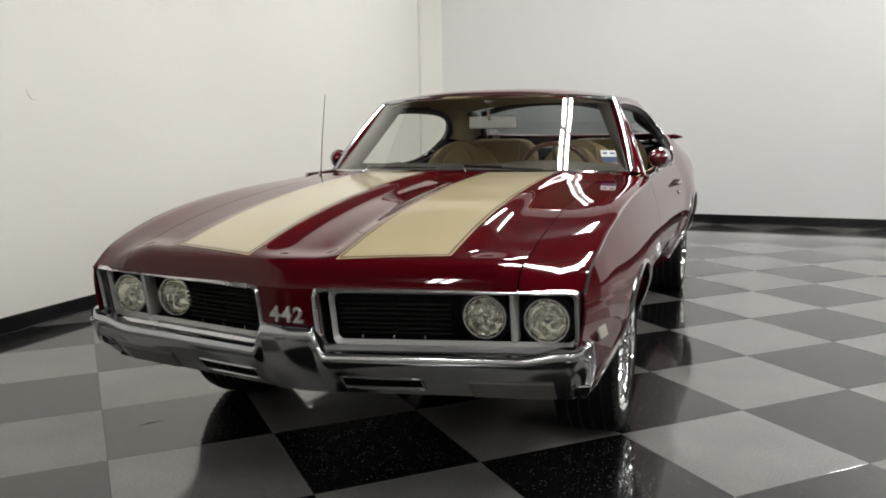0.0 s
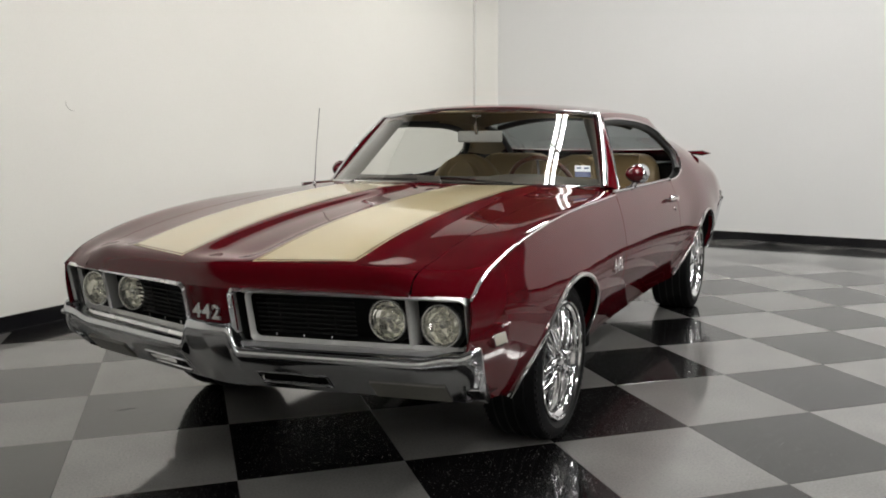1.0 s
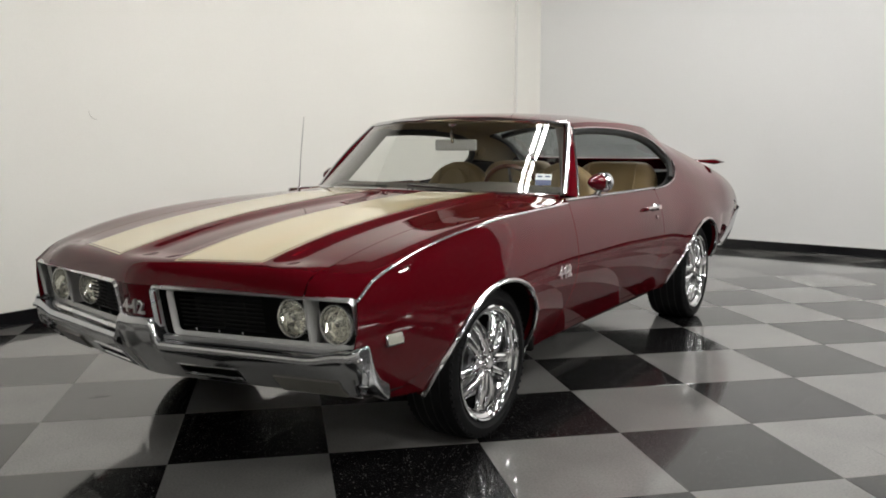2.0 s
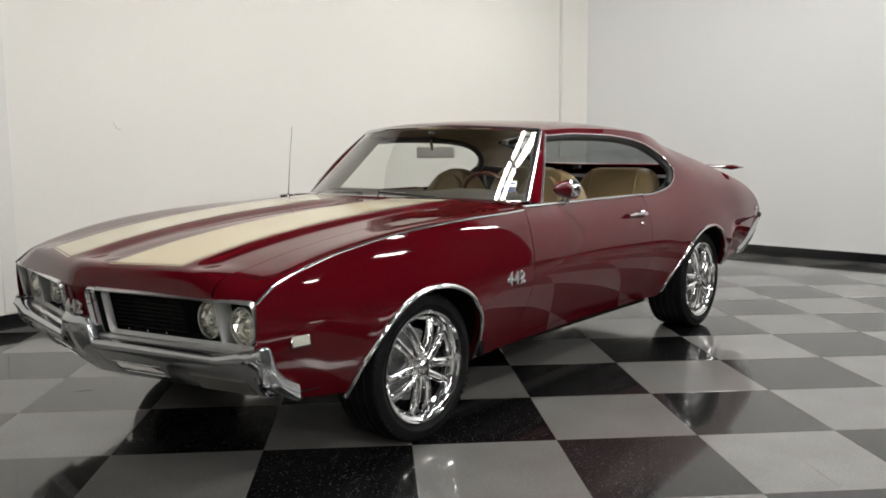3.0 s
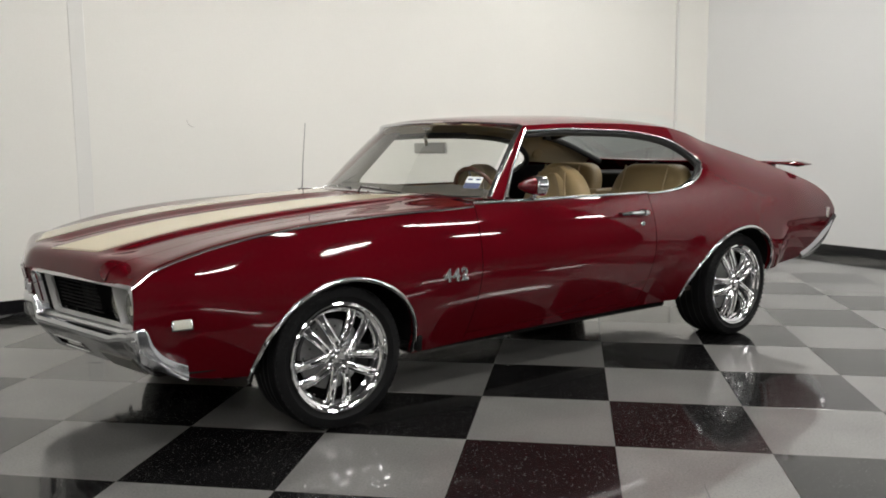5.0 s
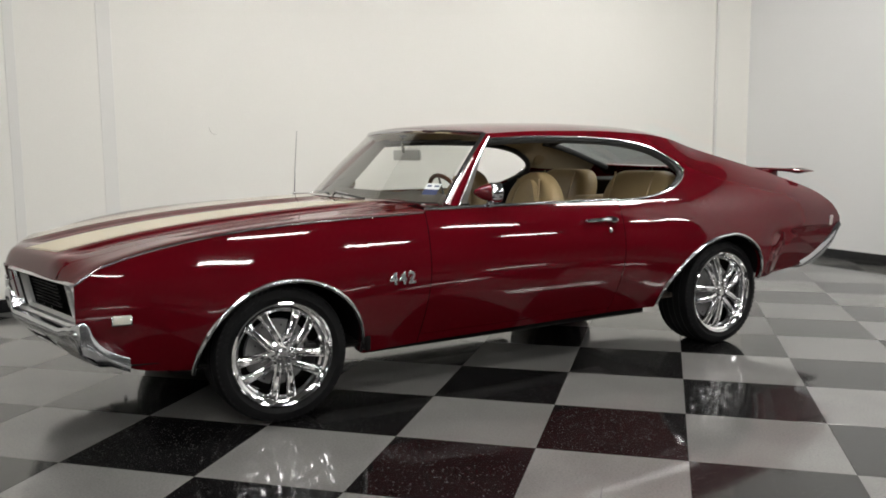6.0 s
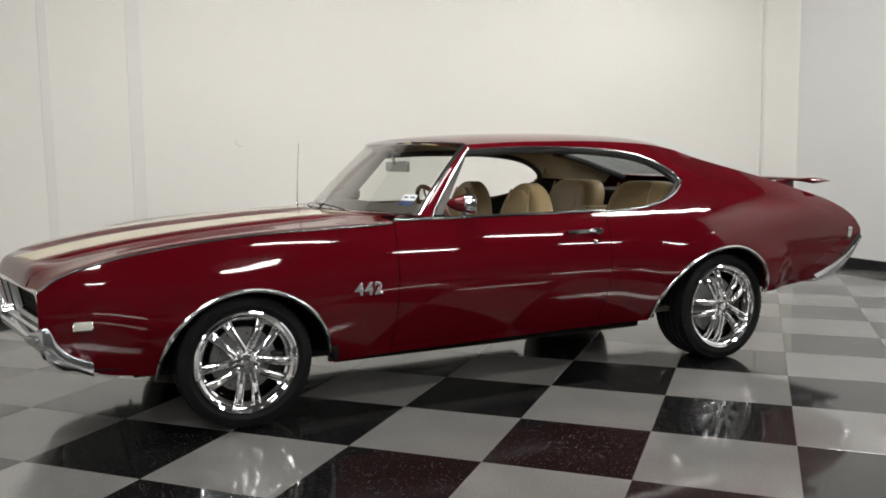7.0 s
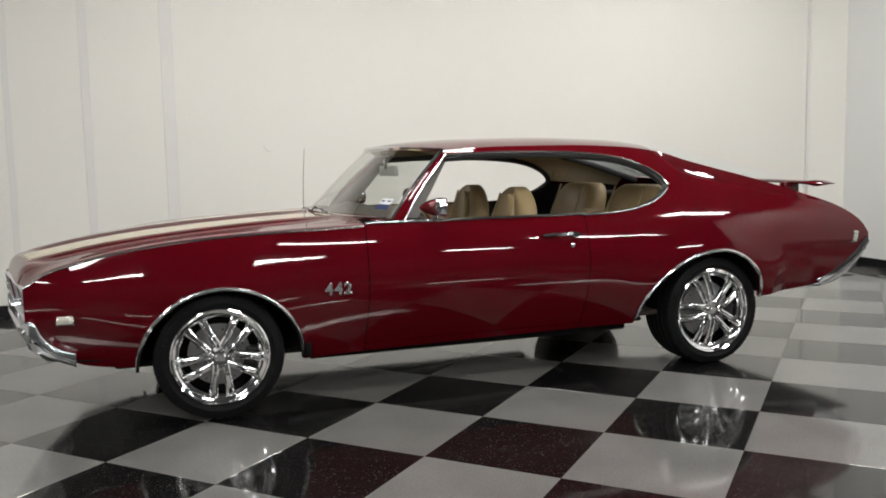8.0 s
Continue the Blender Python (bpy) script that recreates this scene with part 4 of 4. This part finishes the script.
for s in (-1, 1):
    part("frame_rail", block(0.44, 2.34, s * 0.70 - 0.05, s * 0.70 + 0.05, 0.222, 0.285, 0.012, 1), UNDER, car, "black frame rail under the sill")
    part("splash_flap", block(0.405, 0.435, s * 0.80 - 0.07, s * 0.80 + 0.07, 0.262, 0.34, 0.008, 1), UNDER, car, "black splash flap behind the wheel")
part("oil_pan", block(-0.45, 0.5, -0.25, 0.25, 0.19, 0.28, 0.03, 2), UNDER, car)
for y in (-0.38, 0.38):
    part("exhaust_pipe", tube([(0.4, y * 0.6, 0.25), (1.2, y, 0.22), (2.3, y, 0.22), (2.55, y, 0.36), (3.1, y * 1.5, 0.41), (3.65, y * 1.8, 0.42)], 0.028, 10), DISC, car, "dull steel exhaust pipe")

# ---------------------------------------------------------------- lettering


def numerals(size, depth):
    """Bold chrome numerals, centred, facing -y."""
    cu = bpy.data.curves.new("numerals", "FONT")
    cu.body, cu.size, cu.extrude, cu.offset, cu.bevel_depth = "442", size, depth, size * 0.022, size * 0.012
    cu.align_x, cu.align_y = "CENTER", "CENTER"
    cu.space_character = 1.2
    tmp = new("tmp", cu)
    me = bpy.data.meshes.new_from_object(tmp)
    bpy.data.objects.remove(tmp)
    bm = bmesh.new()
    bm.from_mesh(me)
    bpy.data.meshes.remove(me)
    return bm



badge = numerals(0.066, 0.004)
part("numeral_badge", moved(badge, Matrix.Translation((front_point(0, 0, 0.635)[0] - 0.008, -0.018, 0.620)) @ Matrix.Rotation(radians(-90), 4, "Z") @ Matrix.Rotation(radians(90), 4, "X")), POLISHED, nose_panel, "chrome numerals on the nose")
for s in (-1, 1):
    badge = numerals(0.080, 0.003)
    y = side_y(0.565, 0.61)
    part("numeral_badge", moved(badge, Matrix.Translation((0.565, s * (y + 0.003), 0.612)) @ Matrix.Rotation(radians(0 if s < 0 else 180), 4, "Z") @ Matrix.Rotation(radians(88), 4, "X")), POLISHED, car, "chrome numerals on the fender")
    # side marker lamp
    ym = side_y(-0.69, 0.545)
    turn = Matrix.Translation((-0.69, s * ym, 0.546)) @ Matrix.Rotation(s * math.atan((side_y(-0.64, 0.545) - side_y(-0.74, 0.545)) / 0.1), 4, "Z") @ Matrix.Rotation(-s * math.atan((side_y(-0.69, 0.52) - side_y(-0.69, 0.57)) / 0.05), 4, "X")
    marker = part("side_marker", moved(block(-0.039, 0.039, -0.010, 0.010, -0.0225, 0.0225, 0.004, 2), turn), BRIGHT, car, "bright side marker frame")
    part("lens", moved(block(-0.035, 0.035, -0.0125, 0.0125, -0.0185, 0.0185, 0.005, 2), turn), LENS_AMBER, marker, "clear side marker lens")

# ---------------------------------------------------------------- rear end
for s in (-1, 1):
    low = spline((3.70, 0.428), (3.80, 0.455), (3.92, 0.515), (4.02, 0.60), (4.08, 0.69))
    rows = []
    for k in range(15):
        u = k / 14
        c = Vector((3.68 + 0.36 * u, 0, low(3.70 + 0.38 * u)))
        w = 0.014 + 0.018 * math.sin(math.pi * min(u * 0.9 + 0.1, 1))
        y = side_y(min(c.x, 4.055), c.z)
        rows.append([(c.x - 0.7 * w * 1.2, s * (y + 0.004), c.z + w), (c.x, s * (y + 0.014), c.z + 0.2 * w), (c.x + 0.6 * w, s * (y + 0.010), c.z - 0.8 * w), (c.x + 0.8 * w, s * (y - 0.03), c.z - 1.1 * w)])
    part("rear_bumper_end", sheet(rows, flip=s < 0), CHROME, car, "chrome rear bumper end", thick=0.006)
    at = Matrix.Translation((3.935, s * (side_y(3.935, 0.715) - 0.001), 0.715)) @ Matrix.Rotation(radians(10), 4, "Y")
    tail = part("tail_light", moved(block(-0.020, 0.020, -0.006, 0.006, -0.038, 0.038, 0.005, 2), at), BRIGHT, car, "bright tail light edge with a pale lens")
    for k in range(3):
        part("lens", moved(block(-0.014, 0.014, -0.009, 0.009, -0.031 + 0.021 * k, -0.013 + 0.021 * k, 0.003, 1), at), LENS_AMBER, tail, "pale ribbed marker lens")
    part("exhaust_tip", tube([(3.60, s * 0.70, 0.415), (3.78, s * 0.76, 0.412)], 0.028, 14), CHROME, car, "chrome exhaust tip")
rows = [[(4.03 + dx, y, z) for y in lin(-0.78, 0.78, 9)] for dx, z in ((0.0, 0.66), (0.03, 0.64), (0.03, 0.58), (-0.02, 0.52), (-0.08, 0.49))]
part("rear_bumper", sheet(rows, flip=True), CHROME, car, "chrome rear bumper", thick=0.005)
rows = [[(x, y, 0.44) for y in lin(-0.78, 0.78, 5)] for x in (3.2, 4.05)]
part("rear_valance", sheet(rows), UNDER, car, thick=0.005)

# rear wing on two pedestals
rows = []
for v in lin(-1, 1, 33):
    a = abs(v)
    x0 = 3.64 + 0.05 * a * a
    x1 = 3.835 + 0.02 * a
    z = 1.068 - 0.016 * a ** 3
    t = 0.011 + 0.009 * smooth(0.80, 0.95, a)
    tip = 1 - 0.75 * smooth(0.96, 1.0, a)
    ring = []
    for k in range(12):
        b = 2 * math.pi * k / 12
        cx = (x0 + x1) / 2 + (x1 - x0) / 2 * math.cos(b) * (1 - 0.4 * (1 - tip))
        ring.append((cx, v * 0.825, z + t * tip * math.sin(b) * (1.0 - 0.35 * math.cos(b))))
    rows.append(ring)
bm = sheet(rows, closed=True)
bm.verts.ensure_lookup_table()
cap(bm, bm.verts[0:12])
cap(bm, bm.verts[32 * 12:33 * 12])
bmesh.ops.recalc_face_normals(bm, faces=bm.faces)
wing = part("rear_wing", bm, PAINT, car, "maroon rear deck wing")
for y in (-0.58, 0.58):
    part("wing_pedestal", block(3.62, 3.75, y - 0.02, y + 0.02, 0.94, 1.062, 0.010, 2), PAINT, wing)

# ---------------------------------------------------------------- outside fittings
for s, tip, rear in ((-1, Vector((1.035, -0.870, 1.000)), Vector((1.160, -0.905, 0.997))), (1, Vector((1.035, 0.870, 1.000)), Vector((1.165, 0.900, 0.997)))):
    d = (rear - tip)
    m = Matrix.Translation(tip) @ d.to_track_quat("X", "Z").to_matrix().to_4x4()
    n = d.length
    shell = part("door_mirror", moved(lathe([(0.0, -0.012), (0.007, -0.0105), (0.014, -0.004), (0.023, 0.07 * n), (0.032, 0.20 * n), (0.041, 0.40 * n), (0.046, 0.58 * n), (0.049, 0.78 * n), (0.0495, 0.93 * n)], 28, "x"), m), PAINT, car, "maroon bullet-shaped door mirror")
    part("mirror_ring", moved(lathe([(0.046, 0.56 * n), (0.0505, 0.60 * n), (0.0515, 0.97 * n), (0.048, 1.02 * n), (0.041, 1.02 * n)], 28, "x"), m), CHROME, shell, "chrome mirror ring")
    part("mirror_glass", moved(lathe([(0.0, 0.99 * n), (0.0415, 1.0 * n)], 28, "x"), m), CHROME, shell, "round mirror glass")
    foot = tip.lerp(rear, 0.62)
    part("mirror_foot", join(tube([foot + Vector((0, 0, -0.038)), Vector((foot.x, s * 0.875, 0.932))], [0.013, 0.018], 10), moved(lathe([(0, 0.010), (0.028, 0.007), (0.034, 0.0)], 20, "z"), Matrix.Translation((foot.x, s * 0.872, 0.930)))), CHROME, shell, "chrome mirror foot")

antenna = part("antenna", tube([(0.707, 0.790, 0.925), (0.712, 0.775, 1.13), (0.722, 0.755, 1.345)], [0.0034, 0.0028, 0.0022], 8), CHROME, car, "thin chrome radio antenna")
part("antenna_base", moved(lathe([(0, 0.04), (0.007, 0.036), (0.011, 0.014), (0.019, 0.008), (0.022, 0.0)], 16, "z"), Matrix.Translation((0.707, 0.791, 0.915))), CHROME, antenna, "chrome antenna base")

for base, mid, end in (((0.60, -0.05, 0.952), (0.645, -0.02, 0.985), (0.625, -0.42, 0.972)), ((0.70, 0.55, 0.945), (0.76, 0.52, 0.972), (0.655, 0.12, 0.978))):
    arm = part("wiper", tube([base, mid, tuple(Vector(mid).lerp(Vector(end), 0.5))], [0.007, 0.005, 0.004], 8), BRIGHT, car, "bright wiper arm")
    part("wiper_blade", tube([(mid[0] + 0.004, mid[1], mid[2] - 0.006), (end[0] + 0.004, end[1], end[2] - 0.006)], 0.005, 6), TRIMBLACK, arm, "black wiper blade")

# registration sticker inside the windshield
def ws_point(v, u, off):
    b, t = Vector(ws_base(v * 0.770)), Vector(ws_top(v * 0.635))
    return b.lerp(t, u) + Vector((-0.005, 0, 0.0035)) * math.sin(math.pi * u) + Vector((0.7, 0, -0.7)) * off


def ws_patch(v0, v1, u0, u1, off):
    return sheet([[ws_point(v, u, off)[:] for u in lin(u0, u1, 3)] for v in lin(v0, v1, 4)], flip=True)


sticker = part("windshield_sticker", ws_patch(-0.962, -0.876, 0.125, 0.268, 0.004), STICKERBLUE, car, "white and blue registration sticker")
part("sticker_panel", ws_patch(-0.963, -0.875, 0.195, 0.275, 0.0032), STICKER, sticker, "white upper panel")
for v0, v1 in ((-0.955, -0.928), (-0.912, -0.886)):
    part("print_bar", ws_patch(v0, v1, 0.228, 0.250, 0.0026), STICKERBLUE, sticker)

# ---------------------------------------------------------------- cabin
rows = []
for k in range(21):
    u = k / 20
    row = []
    for v in lin(-1, 1, 21):
        x = roof_front(v * 0.62) + 0.03 + u * (2.645 - 0.06 * v * v - roof_front(v * 0.62) - 0.03)
        ze = top_z(max(x, 1.2)) - 0.03
        ye = side_y(max(x, 1.2), ze) - 0.035
        zc = roof_mid(x) - 0.03
        row.append((x, v * ye, zc - (zc - ze) * abs(v) ** 2.6))
    rows.append(row)
part("headliner", sheet(rows), LINER, car, "tan fabric headliner", thick=0.004)
for s in (-1, 1):
    rows = [[(x, s * (side_y(x, z) - 0.035), z) for z in lin(dlo_top(x) + (0.0 if x < 2.6 else -0.01), top_z(x) - 0.015, 8)] for x in lin(1.9, 3.2, 40)]
    part("pillar_lining", sheet(rows, flip=s < 0), LINER, car, "tan inner roof pillar lining", thick=0.004)
    rows = [[(x, s * (side_y(x, z) - 0.05), z) for z in lin(0.72, min(dlo_low(x), 1.055) - 0.004, 8)] for x in lin(2.0, 3.2, 36)]
    part("quarter_lining", sheet(rows, flip=s < 0), SATIN, car, "black inner quarter panel", thick=0.004)
    part("speaker_grille", moved(lathe([(0, 0.004), (0.04, 0.003), (0.05, 0.0), (0.052, -0.01)], 24), Matrix.Translation((2.655, s * (side_y(2.655, 1.14) - 0.045), 1.14)) @ Matrix.Rotation(s * 0.5, 4, "X") @ Matrix.Diagonal((1, -s, 1, 1))), TANTRIM, car, "round tan speaker grille")
    # back glass seal
    edge = [(x, s * (side_y(x, top_z(x)) - 0.03), top_z(x) - 0.02) for x in lin(2.61, 3.32, 16)]
    part("glass_seal", tube(edge, 0.022, 8), TRIMBLACK, car, "black back glass seal")
part("glass_seal", tube([(2.652 - 0.06 * v * v, v * 0.49, 1.322 - 0.075 * v * v) for v in lin(-1, 1, 15)], 0.02, 8), TRIMBLACK, car, "black back glass seal")
part("parcel_shelf", block(2.78, 3.42, -0.64, 0.64, 0.985, 1.0, 0.005, 1), SATIN, car, "black parcel shelf")
part("cabin_floor", block(0.80, 2.90, -0.80, 0.80, 0.305, 0.335, 0.005, 1), CARPET, car, "dark carpeted cabin floor")
part("firewall", block(0.80, 0.83, -0.78, 0.78, 0.33, 0.90, 0.005, 1), SATIN, car)
part("rear_bulkhead", block(2.86, 2.89, -0.78, 0.78, 0.33, 0.985, 0.005, 1), SATIN, car)

# dash
prof = [(0.78, 0.930), (0.90, 0.962), (1.00, 0.975), (1.06, 0.965), (1.085, 0.92), (1.07, 0.82), (1.03, 0.74), (1.01, 0.62), (0.95, 0.55)]
rows = []
for y in lin(-0.75, 0.75, 25):
    hump = 0.018 * math.exp(-((y + 0.36) / 0.20) ** 4)
    rows.append([(x + 0.06 * (abs(y) / 0.75) ** 2 * (1 if i < 2 else 0), y, z + (hump if 1 < i < 5 else 0)) for i, (x, z) in enumerate(prof)])
dash = part("dashboard", sheet(rows), DASH, car, "dark brown padded dashboard", thick=0.01)
for y in (-0.50, -0.22, 0.25):
    part("defroster_vent", block(0.86, 0.885, y - 0.09, y + 0.09, 0.941, 0.947, 0.002, 1), SATIN, dash)

# steering wheel
tilt = Matrix.Translation((1.195, -0.36, 0.905)) @ Matrix.Rotation(radians(-24), 4, "Y")
ring = [(0, 0.185 * math.cos(2 * math.pi * k / 40), 0.185 * math.sin(2 * math.pi * k / 40)) for k in range(40)]
steering = part("steering_wheel", moved(tube(ring, 0.013, 10, closed=True, up=(1, 0, 0)), tilt), WOOD, car, "dark wood-rimmed steering wheel")
for a in (90, 210, 330):
    c, sn = math.cos(radians(a)), math.sin(radians(a))
    part("wheel_spoke", moved(tube([(-0.02, 0.03 * c, 0.03 * sn), (0, 0.18 * c, 0.18 * sn)], 0.010, 8, flat=0.5), tilt), BRIGHT, steering, "bright steering wheel spoke")
part("horn_pad", moved(lathe([(0, 0.02), (0.035, 0.016), (0.045, 0.0), (0.045, -0.03)], 24, "x"), tilt), SATIN, steering)
part("steering_column", tube([(1.18, -0.36, 0.90), (0.95, -0.36, 0.79)], 0.035, 12), SATIN, car)

# rear-view mirror
rvm = part("rear_view_mirror", moved(block(-0.012, 0.012, -0.125, 0.125, -0.031, 0.031, 0.011, 3), Matrix.Translation((1.10, -0.035, 1.187)) @ Matrix.Rotation(radians(8), 4, "Z")), STEEL, car, "pale rear-view mirror")
part("mirror_stem", join(tube([(1.09, -0.02, 1.20), (1.075, -0.02, 1.25), (1.085, -0.02, 1.30)], [0.011, 0.008, 0.007], 10), moved(lathe([(0, -0.01), (0.022, -0.008), (0.024, 0.004)], 16, "z"), Matrix.Translation((1.085, -0.02, 1.30)))), CHROME, rvm, "chrome mirror stem")


def seat_back(w, z0, z1, x0, x1, thick=0.10, crown=0.55, n=17, domed=False):
    """A padded backrest: rounded outline, bolstered sides."""
    rows = []
    for k in range(n):
        u = k / (n - 1)
        z = z0 + (z1 - z0) * math.sin(u * math.pi / 2)
        half = w / 2 * (1 - crown * max(0.0, (u - 0.40) / 0.60) ** 2.3) * (0.94 + 0.06 * math.sin(u * 3))
        if domed:
            v = (z - z0) / (z1 - z0)
            half = w / 2 * math.sqrt(max(0.03, 1 - (max(0.0, v - 0.48) / 0.52) ** 2))
        xc = x0 + (x1 - x0) * (z - z0) / (z1 - z0)
        t = thick * (1 - 0.55 * u ** 3)
        ring = []
        for j in range(28):
            b = 2 * math.pi * j / 28
            cy, cx = math.cos(b), math.sin(b)
            y = half * (abs(cy) ** 0.55) * (1 if cy > 0 else -1)
            x = t * (abs(cx) ** 0.6) * (1 if cx > 0 else -1)
            if cx < 0:
                x += 0.03 * (1 - smooth(0.45, 0.8, abs(y) / max(half, 1e-3))) * (1 - u * u)
            ring.append((xc + x, y, z))
        rows.append(ring)
    bm = sheet(rows, closed=True)
    bm.verts.ensure_lookup_table()
    cap(bm, bm.verts[(n - 1) * 28:n * 28])
    bmesh.ops.recalc_face_normals(bm, faces=bm.faces)
    return bm


def front_seat(y):
    m = Matrix.Translation((0, y, 0))
    back = part("front_seat", moved(seat_back(0.53, 0.52, 1.076, 1.735, 1.815, 0.08, 0.74, 21, True), m), LEATHER, car, "tan leather bucket seat")
    part("seat_cushion", moved(block(1.28, 1.80, -0.26, 0.26, 0.42, 0.56, 0.05, 4), m), LEATHER, back, "tan leather seat cushion")
    part("seat_insert", moved(seat_back(0.30, 0.56, 1.035, 1.690, 1.770, 0.055, 0.5, 19, True), m), LEATHER, back, "tan leather seat insert")
    for sy in (-0.158, 0.158):
        part("seat_seam", tube([(1.627 + 0.12 * u, y + sy * (1 - 0.35 * u * u), 0.56 + 0.48 * u) for u in lin(0, 1, 10)], 0.006, 6), TANTRIM, back)
    return back


for y in (-0.37, 0.37):
    front_seat(y)
for y in (-0.38, 0.38):
    m = Matrix.Translation((0, y, 0))
    back = part("rear_seat", moved(seat_back(0.60, 0.50, 1.068, 2.50, 2.70, 0.10, 0.5), m), LEATHER, car, "tan leather rear seat")
    part("seat_cushion", moved(block(2.06, 2.56, -0.30, 0.30, 0.40, 0.56, 0.05, 4), m), LEATHER, back, "tan leather seat cushion")
    for sy in (-0.17, 0.17):
        part("seat_seam", tube([(2.395 + 0.20 * u, y + sy, 0.56 + 0.50 * u) for u in lin(0, 1, 10)], 0.006, 6), TANTRIM, back)
part("rear_armrest", block(2.46, 2.80, -0.07, 0.07, 0.50, 0.90, 0.03, 3), LEATHER, car, "tan leather centre armrest")
part("centre_console", block(1.15, 2.30, -0.10, 0.10, 0.33, 0.58, 0.03, 3), TANTRIM, car, "tan centre console")

# ---------------------------------------------------------------- the floor, laid diagonally
T = 0.602
floor = part("floor", block(FAR_X, WALL_X, BACK_Y, WALL_Y, -0.1, -0.004), GROUT, flat=True)
tagged(floor, "waxed black and grey checkerboard vinyl tile floor", "floor", kind="structure")
C45 = math.sqrt(0.5)


def tile_mesh(name, mat):
    h, g, c = T / 2 - 0.0005, 0.0035, 0.0008
    rows = [[(-h + 0, -h, -g), (h, -h, -g), (h, h, -g), (-h, h, -g)], [(-h, -h, -c), (h, -h, -c), (h, h, -c), (-h, h, -c)], [(-h + c, -h + c, 0), (h - c, -h + c, 0), (h - c, h - c, 0), (-h + c, h - c, 0)]]
    bm = sheet(rows, closed=True)
    bm.verts.ensure_lookup_table()
    cap(bm, bm.verts[8:12])
    bmesh.ops.recalc_face_normals(bm, faces=bm.faces)
    return mesh_of(name, bm, mat, flat=True)


tile_meshes = (tile_mesh("tile", TILE_LIGHT), tile_mesh("tile", TILE_DARK))
far_tiles = (bmesh.new(), bmesh.new())
for i in range(-30, 26):
    for j in range(-26, 26):
        cx, cy = (i + 0.5 + j + 0.5) * T * C45, (j - i) * T * C45
        if not (FAR_X + 0.44 < cx < WALL_X + 0.43 and BACK_Y + 0.44 < cy < WALL_Y + 0.43):
            continue
        dark = (i + j) % 2
        if -4.2 < cx < 6.0 and -1.5 < cy < 4.0 or (cx > 2 and -3.5 < cy < 4.0):
            ob = new("tile", tile_meshes[dark])
            ob.matrix_basis = pose(cx, cy, 0, 0, 0, -45)
            ob.parent = floor
        else:
            h = T * C45
            f = far_tiles[dark]
            f.faces.new([f.verts.new(p) for p in ((cx - h, cy, 0), (cx, cy - h, 0), (cx + h, cy, 0), (cx, cy + h, 0))])
for f, mat in zip(far_tiles, (TILE_LIGHT, TILE_DARK)):
    tagged(part("outer_tiles", f, mat, floor, flat=True), kind="stuff")

# scuffs on the tiles
for pts in ([(-0.955, 2.268), (-0.915, 2.236), (-0.876, 2.214)], [(-0.925, 2.262), (-0.895, 2.230), (-0.88, 2.222)], [(0.393, -0.873), (0.32, -0.948), (0.23, -1.038)], [(-1.03, 1.14), (-1.015, 1.12)]):
    line = tube([(x, y, 0.0004) for x, y in pts], [0.0012] + [0.0028] * (len(pts) - 2) + [0.0012], 6, flat=0.2)
    tagged(part("floor_scuff", line, SCUFFDARK), "thin dark scuff on a vinyl tile", "floor mark", kind="structure")
